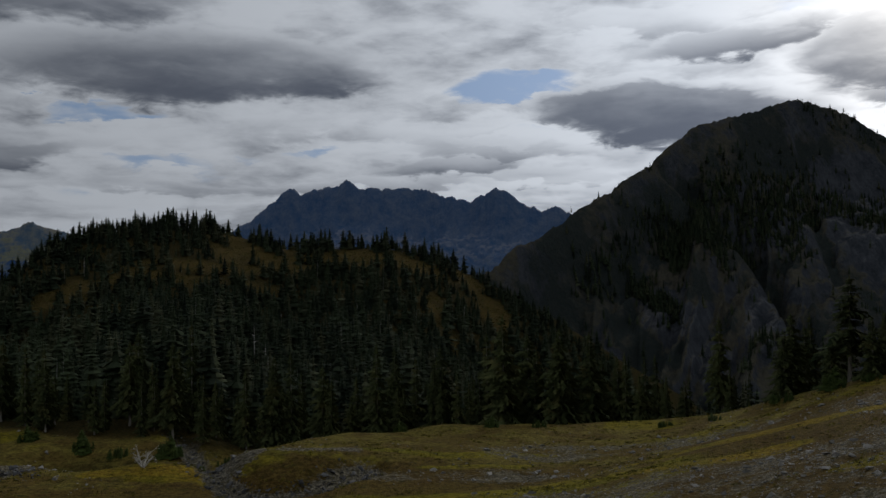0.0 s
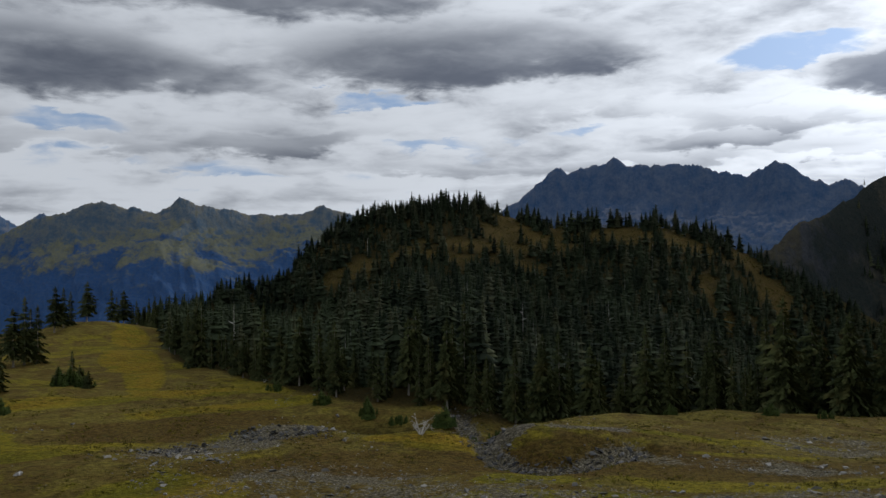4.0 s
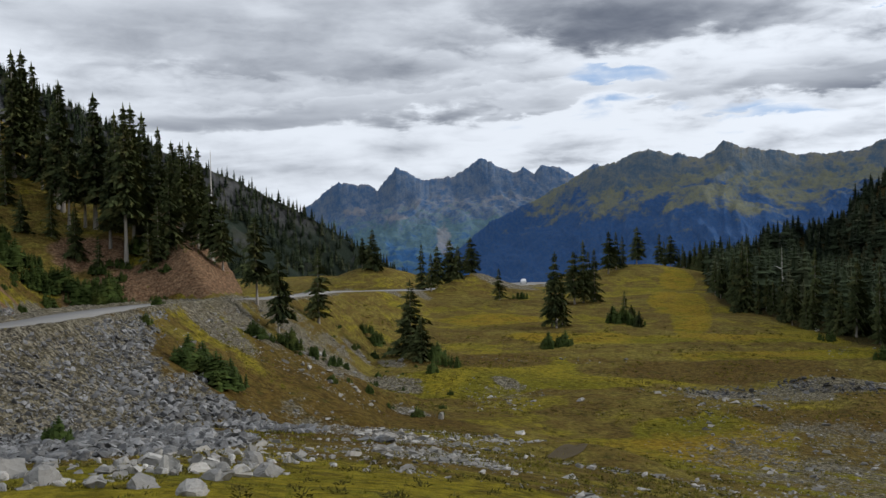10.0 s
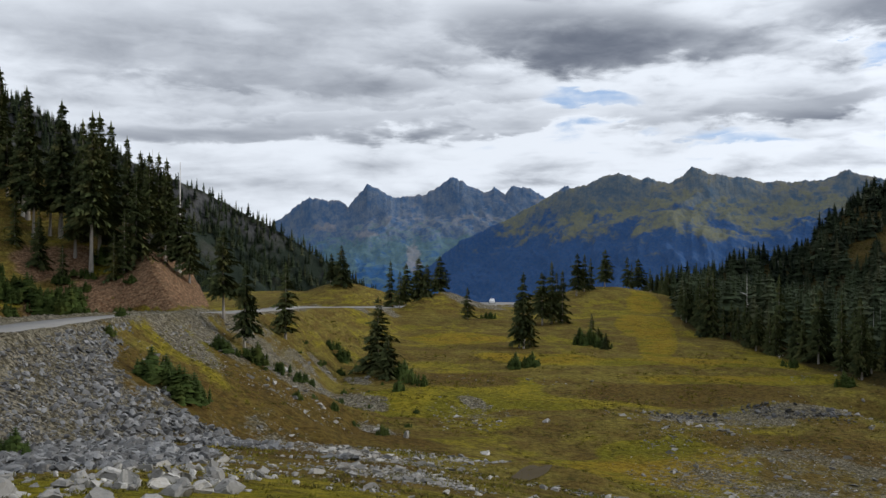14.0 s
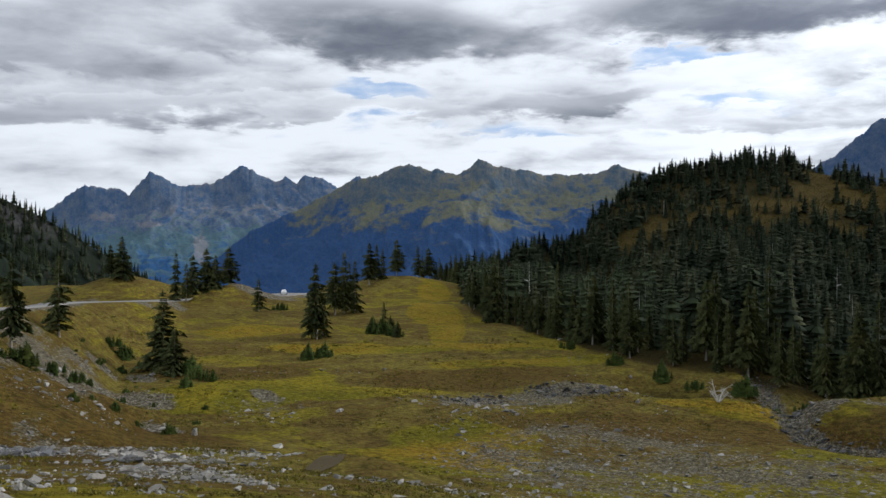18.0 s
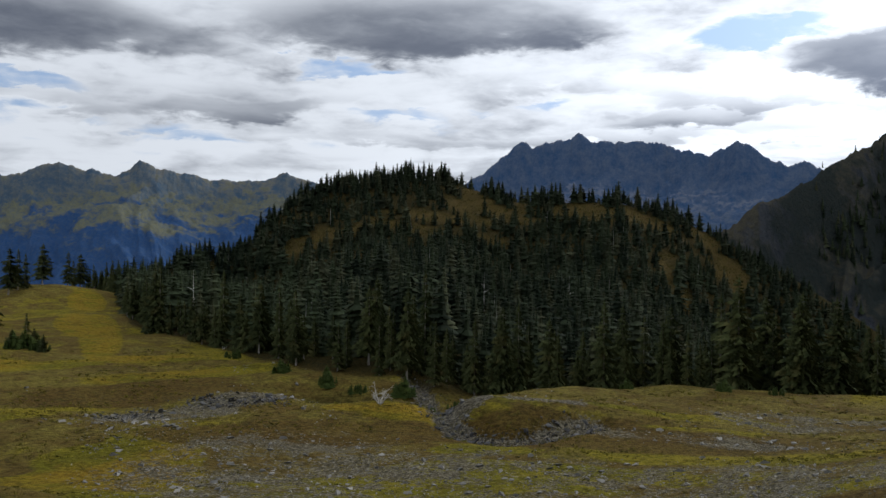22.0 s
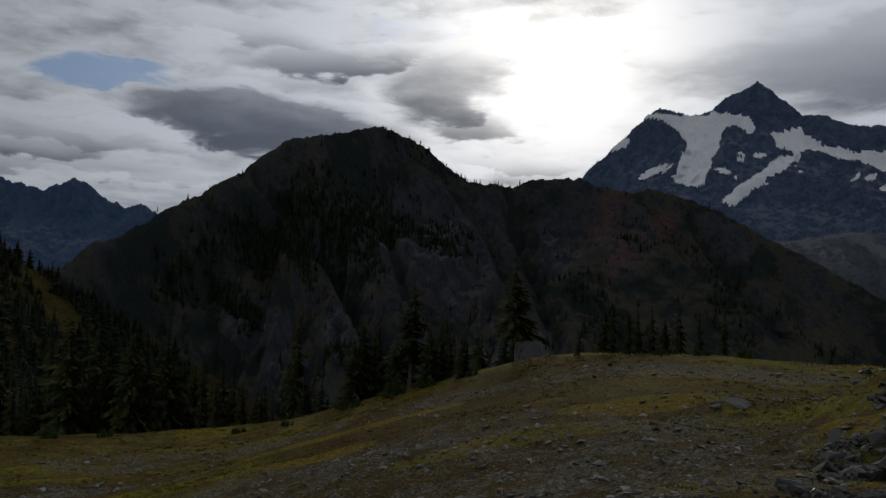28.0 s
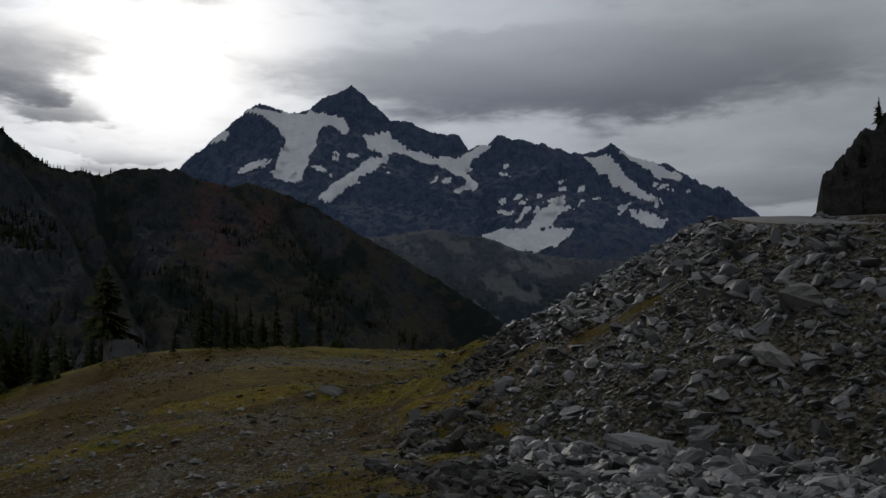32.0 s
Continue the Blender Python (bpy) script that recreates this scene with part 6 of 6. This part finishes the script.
def fir_clump(seed, high):
    """Low clump of juvenile dwarf firs, about one metre wide."""
    rng = np.random.RandomState(seed)
    vs, ts, base = [], [], 0
    for i in range(16):
        a, q = rng.rand() * 6.283, 0.44 * rng.rand() ** 0.55
        v, t = YOUNG[rng.randint(len(YOUNG))]
        s = high * 1.15 * (1.2 - 1.3 * q) * rng.uniform(0.6, 1.15)
        vs.append(v * (s * 1.15, s * 1.15, s) + (q * math.cos(a), q * math.sin(a), 0))
        ts.append(t + base)
        base += len(v)
    return np.vstack(vs), np.vstack(ts)


YOUNG = [simple_tree(80 + i, 13, 7, 0.28) for i in range(4)]
BUSHES = []
for i, high in enumerate((0.42, 0.34, 0.55)):
    v, t = fir_clump(230 + i, high)
    BUSHES.append(tri_mesh("shrub", v, t, SHRUB))


def build_shrubs():
    rng = np.random.RandomState(51)
    rows = [(67.3, 55, 3.6), (68.9, 56, 3.2), (66.2, 58, 2.6), (67.9, 58, 2.4), (62.5, 83, 3.0), (61.0, 85, 3.4), (59.8, 86, 2.8), (63.6, 82, 2.4), (57.7, 124, 3.6), (57.0, 122, 3.2), (52.9, 108, 3.4), (51.8, 103, 3.0), (53.6, 111, 4.2), (52.4, 105, 3.2),
            (44.5, 125, 3.0), (45.5, 124, 3.2), (44.9, 126, 2.6), (76.6, 32, 1.2), (74.8, 116, 4.5), (76.1, 118, 5.0), (78.6, 122, 5.5), (73.6, 114, 4.0), (79.8, 124, 5.0), (77.3, 120, 4.5), (75.4, 116, 4.0), (72.6, 113, 3.5), (80.8, 122, 5.0), (47.3, 200, 4.5),
            (64.7, 80, 2.4), (53.2, 98, 2.0), (55.6, 116, 3.0), (58.4, 108, 2.2), (40.6, 156, 4.5), (39.9, 152, 4.0), (41.3, 154, 4.0), (40.2, 159, 3.5), (-21, 116, 3.2), (-24, 115, 3.6), (-26, 114, 3.0), (-29, 114, 2.6), (-6, 111, 2.6), (-3, 111, 2.4),
            (-14, 113, 2.4), (-17, 113, 2.6), (3, 110, 2.0), (20.5, 108, 3.0), (22.5, 111, 3.4), (25.5, 116, 3.0), (17.5, 106, 3.2), (14, 104, 2.6), (28.5, 132, 3.4), (16, 103, 2.6), (-41, 112, 2.4), (-43.5, 113, 2.2), (-46, 112, 2.0), (70.6, 78, 1.6), (71.4, 62, 1.2)]
    # shrub belt under the tall trees, and strays
    for _ in range(60):
        a = rng.uniform(70, 86)
        rows.append((a, np.interp(a, [70, 74, 80, 86], [117, 116, 120, 126]) + rng.normal(0, 4.5), rng.uniform(1.6, 4.2)))
    for _ in range(14):
        rows.append((rng.uniform(71, 84), rng.uniform(88, 112), rng.uniform(0.7, 1.6)))
    for _ in range(26):
        a = rng.uniform(52, 64)
        rows.append((a, rng.uniform(75, 120), rng.uniform(0.6, 1.5)))
    for az, r, size in rows:
        x, y = (float(q) for q in polar(az, r))
        ob = new("shrub", BUSHES[rng.randint(3)])
        ob.matrix_basis = pose(x, y, float(ground_z(np.array([x]), np.array([y]))[0]) - 0.05, 0, 0, rng.uniform(0, 360)) @ Matrix.Diagonal((size, size * rng.uniform(0.75, 1.1), size * rng.uniform(0.8, 1.15), 1))
        tagged(ob, "low dark green shrub of dwarf conifer on the meadow" if size > 2 else "small green bush among the grass", "shrub", "shrubs on the slopes")


build_shrubs()


# ---- dead trees and a log ----
def limb(v, f, a, b, ra, rb, sides=5):
    a, b = Vector(a), Vector(b)
    way = (b - a).normalized()
    u = way.orthogonal().normalized()
    w = way.cross(u)
    base = len(v)
    for p, r in ((a, ra), (b, rb)):
        for j in range(sides):
            t = 6.283 * j / sides
            v.append(tuple(p + u * r * math.cos(t) + w * r * math.sin(t)))
    for j in range(sides):
        f.append((base + j, base + (j + 1) % sides, base + sides + (j + 1) % sides, base + sides + j))


def grow(v, f, rng, p, way, length, radius, depth):
    q = p + way * length
    limb(v, f, p, q, radius, radius * 0.6)
    if depth:
        for _ in range(rng.randint(2, 4)):
            turn = Vector(rng.normal(0, 0.75, 3))
            grow(v, f, rng, p + way * length * rng.uniform(0.5, 1.0), (way + turn).normalized(), length * rng.uniform(0.5, 0.8), radius * 0.55, depth - 1)


def dead_tree(az, r, high, seed, label, depth=3):
    rng = np.random.RandomState(seed)
    v, f = [], []
    for i in range(5 if depth > 2 else 2):
        a = 6.283 * i / 5 + rng.uniform(-0.3, 0.3)
        grow(v, f, rng, Vector((0, 0, -0.2)), Vector((0.75 * math.cos(a), 0.75 * math.sin(a), 1)).normalized(), high * rng.uniform(0.3, 0.48), high * 0.022, depth)
    x, y = (float(q) for q in polar(az, r))
    ob = new("dead_tree", object_from("dead_tree", v, f, DEADWOOD))
    ob.location = (x, y, float(ground_z(np.array([x]), np.array([y]))[0]))
    tagged(ob, label, "dead tree")


dead_tree(19.05, 90.5, 3.6, 3, "bleached white dead tree with bare crooked branches")
dead_tree(29.2, 146, 1.8, 9, "fallen grey driftwood at the edge of the forest", 2)


def bare_stem(az, r, high, lean):
    x, y = (float(q) for q in polar(az, r))
    ob = new("dead_tree", trunk_mesh(high, 0.02 * high ** 0.9 + 0.06, lean, DEADWOOD))
    ob.location = (x, y, float(ground_z(np.array([x]), np.array([y]))[0]))
    tagged(ob, "tall bare dead stem among living conifers", "dead tree", "dead stems")


for az, r, high, lean in [(67.25, 128, 15.5, 0.3), (79.2, 149, 17.0, -0.2), (76.1, 140, 19.0, 0.1), (68.9, 131, 14.0, 0.2), (45.0, 158, 9.0, 0.1), (-4.4, 505, 12.0, 0.2)]:
    bare_stem(az, r, high, lean)


# ---- car ----
def box_mesh(name, size, centre, mat, taper=1.0):
    bm = bmesh.new()
    bmesh.ops.create_cube(bm, size=1.0)
    for w in bm.verts:
        k = taper if w.co.z > 0 else 1.0
        w.co = Vector((w.co.x * size[0] * k, w.co.y * size[1] * (0.5 + 0.5 * k), w.co.z * size[2])) + Vector(centre)
    bmesh.ops.bevel(bm, geom=bm.edges[:], offset=0.12, segments=2, affect="EDGES")
    me = bpy.data.meshes.new(name)
    bm.to_mesh(me)
    bm.free()
    me.materials.append(mat)
    return me


def wheel_mesh(name, radius, width, mat):
    bm = bmesh.new()
    bmesh.ops.create_cone(bm, cap_ends=True, segments=18, radius1=radius, radius2=radius, depth=width, matrix=Matrix.Rotation(radians(90), 4, "X"))
    bmesh.ops.bevel(bm, geom=bm.edges[:], offset=0.03, segments=1, affect="EDGES")
    me = bpy.data.meshes.new(name)
    bm.to_mesh(me)
    bm.free()
    me.materials.append(mat)
    return me


def build_car():
    az, r = 47.1, 287
    car = new("car")
    x, y = (float(q) for q in polar(az, r))
    _, h = near_line(np.array([x]), np.array([y]), ROAD_LINE)
    car.matrix_basis = pose(x, y, float(h[0]) + 0.1, 0, 0, 137)
    tagged(car, "white parked car on the mountain road", "car")
    part("body", box_mesh("body", (4.4, 1.8, 0.75), (0, 0, 0.72), CAR_PAINT), car)
    cabin = part("cabin", box_mesh("cabin", (2.6, 1.6, 0.6), (-0.2, 0, 1.32), CAR_PAINT, 0.72), car)
    for s in (-1, 1):
        part("side_window", box_mesh("side_window", (1.7, 0.3, 0.36), (-0.2, 0.62 * s, 1.33), DARK_GLASS, 0.8), cabin, "dark glass window")
    part("windscreen", box_mesh("windscreen", (0.3, 1.3, 0.36), (0.86, 0, 1.30), DARK_GLASS, 0.8), cabin, "dark glass windscreen")
    for sx in (-1.4, 1.4):
        for sy in (-0.82, 0.82):
            w = part("wheel", wheel_mesh("wheel", 0.33, 0.22, TYRE), car, "black wheel")
            w.location = (sx, sy, 0.33)


build_car()
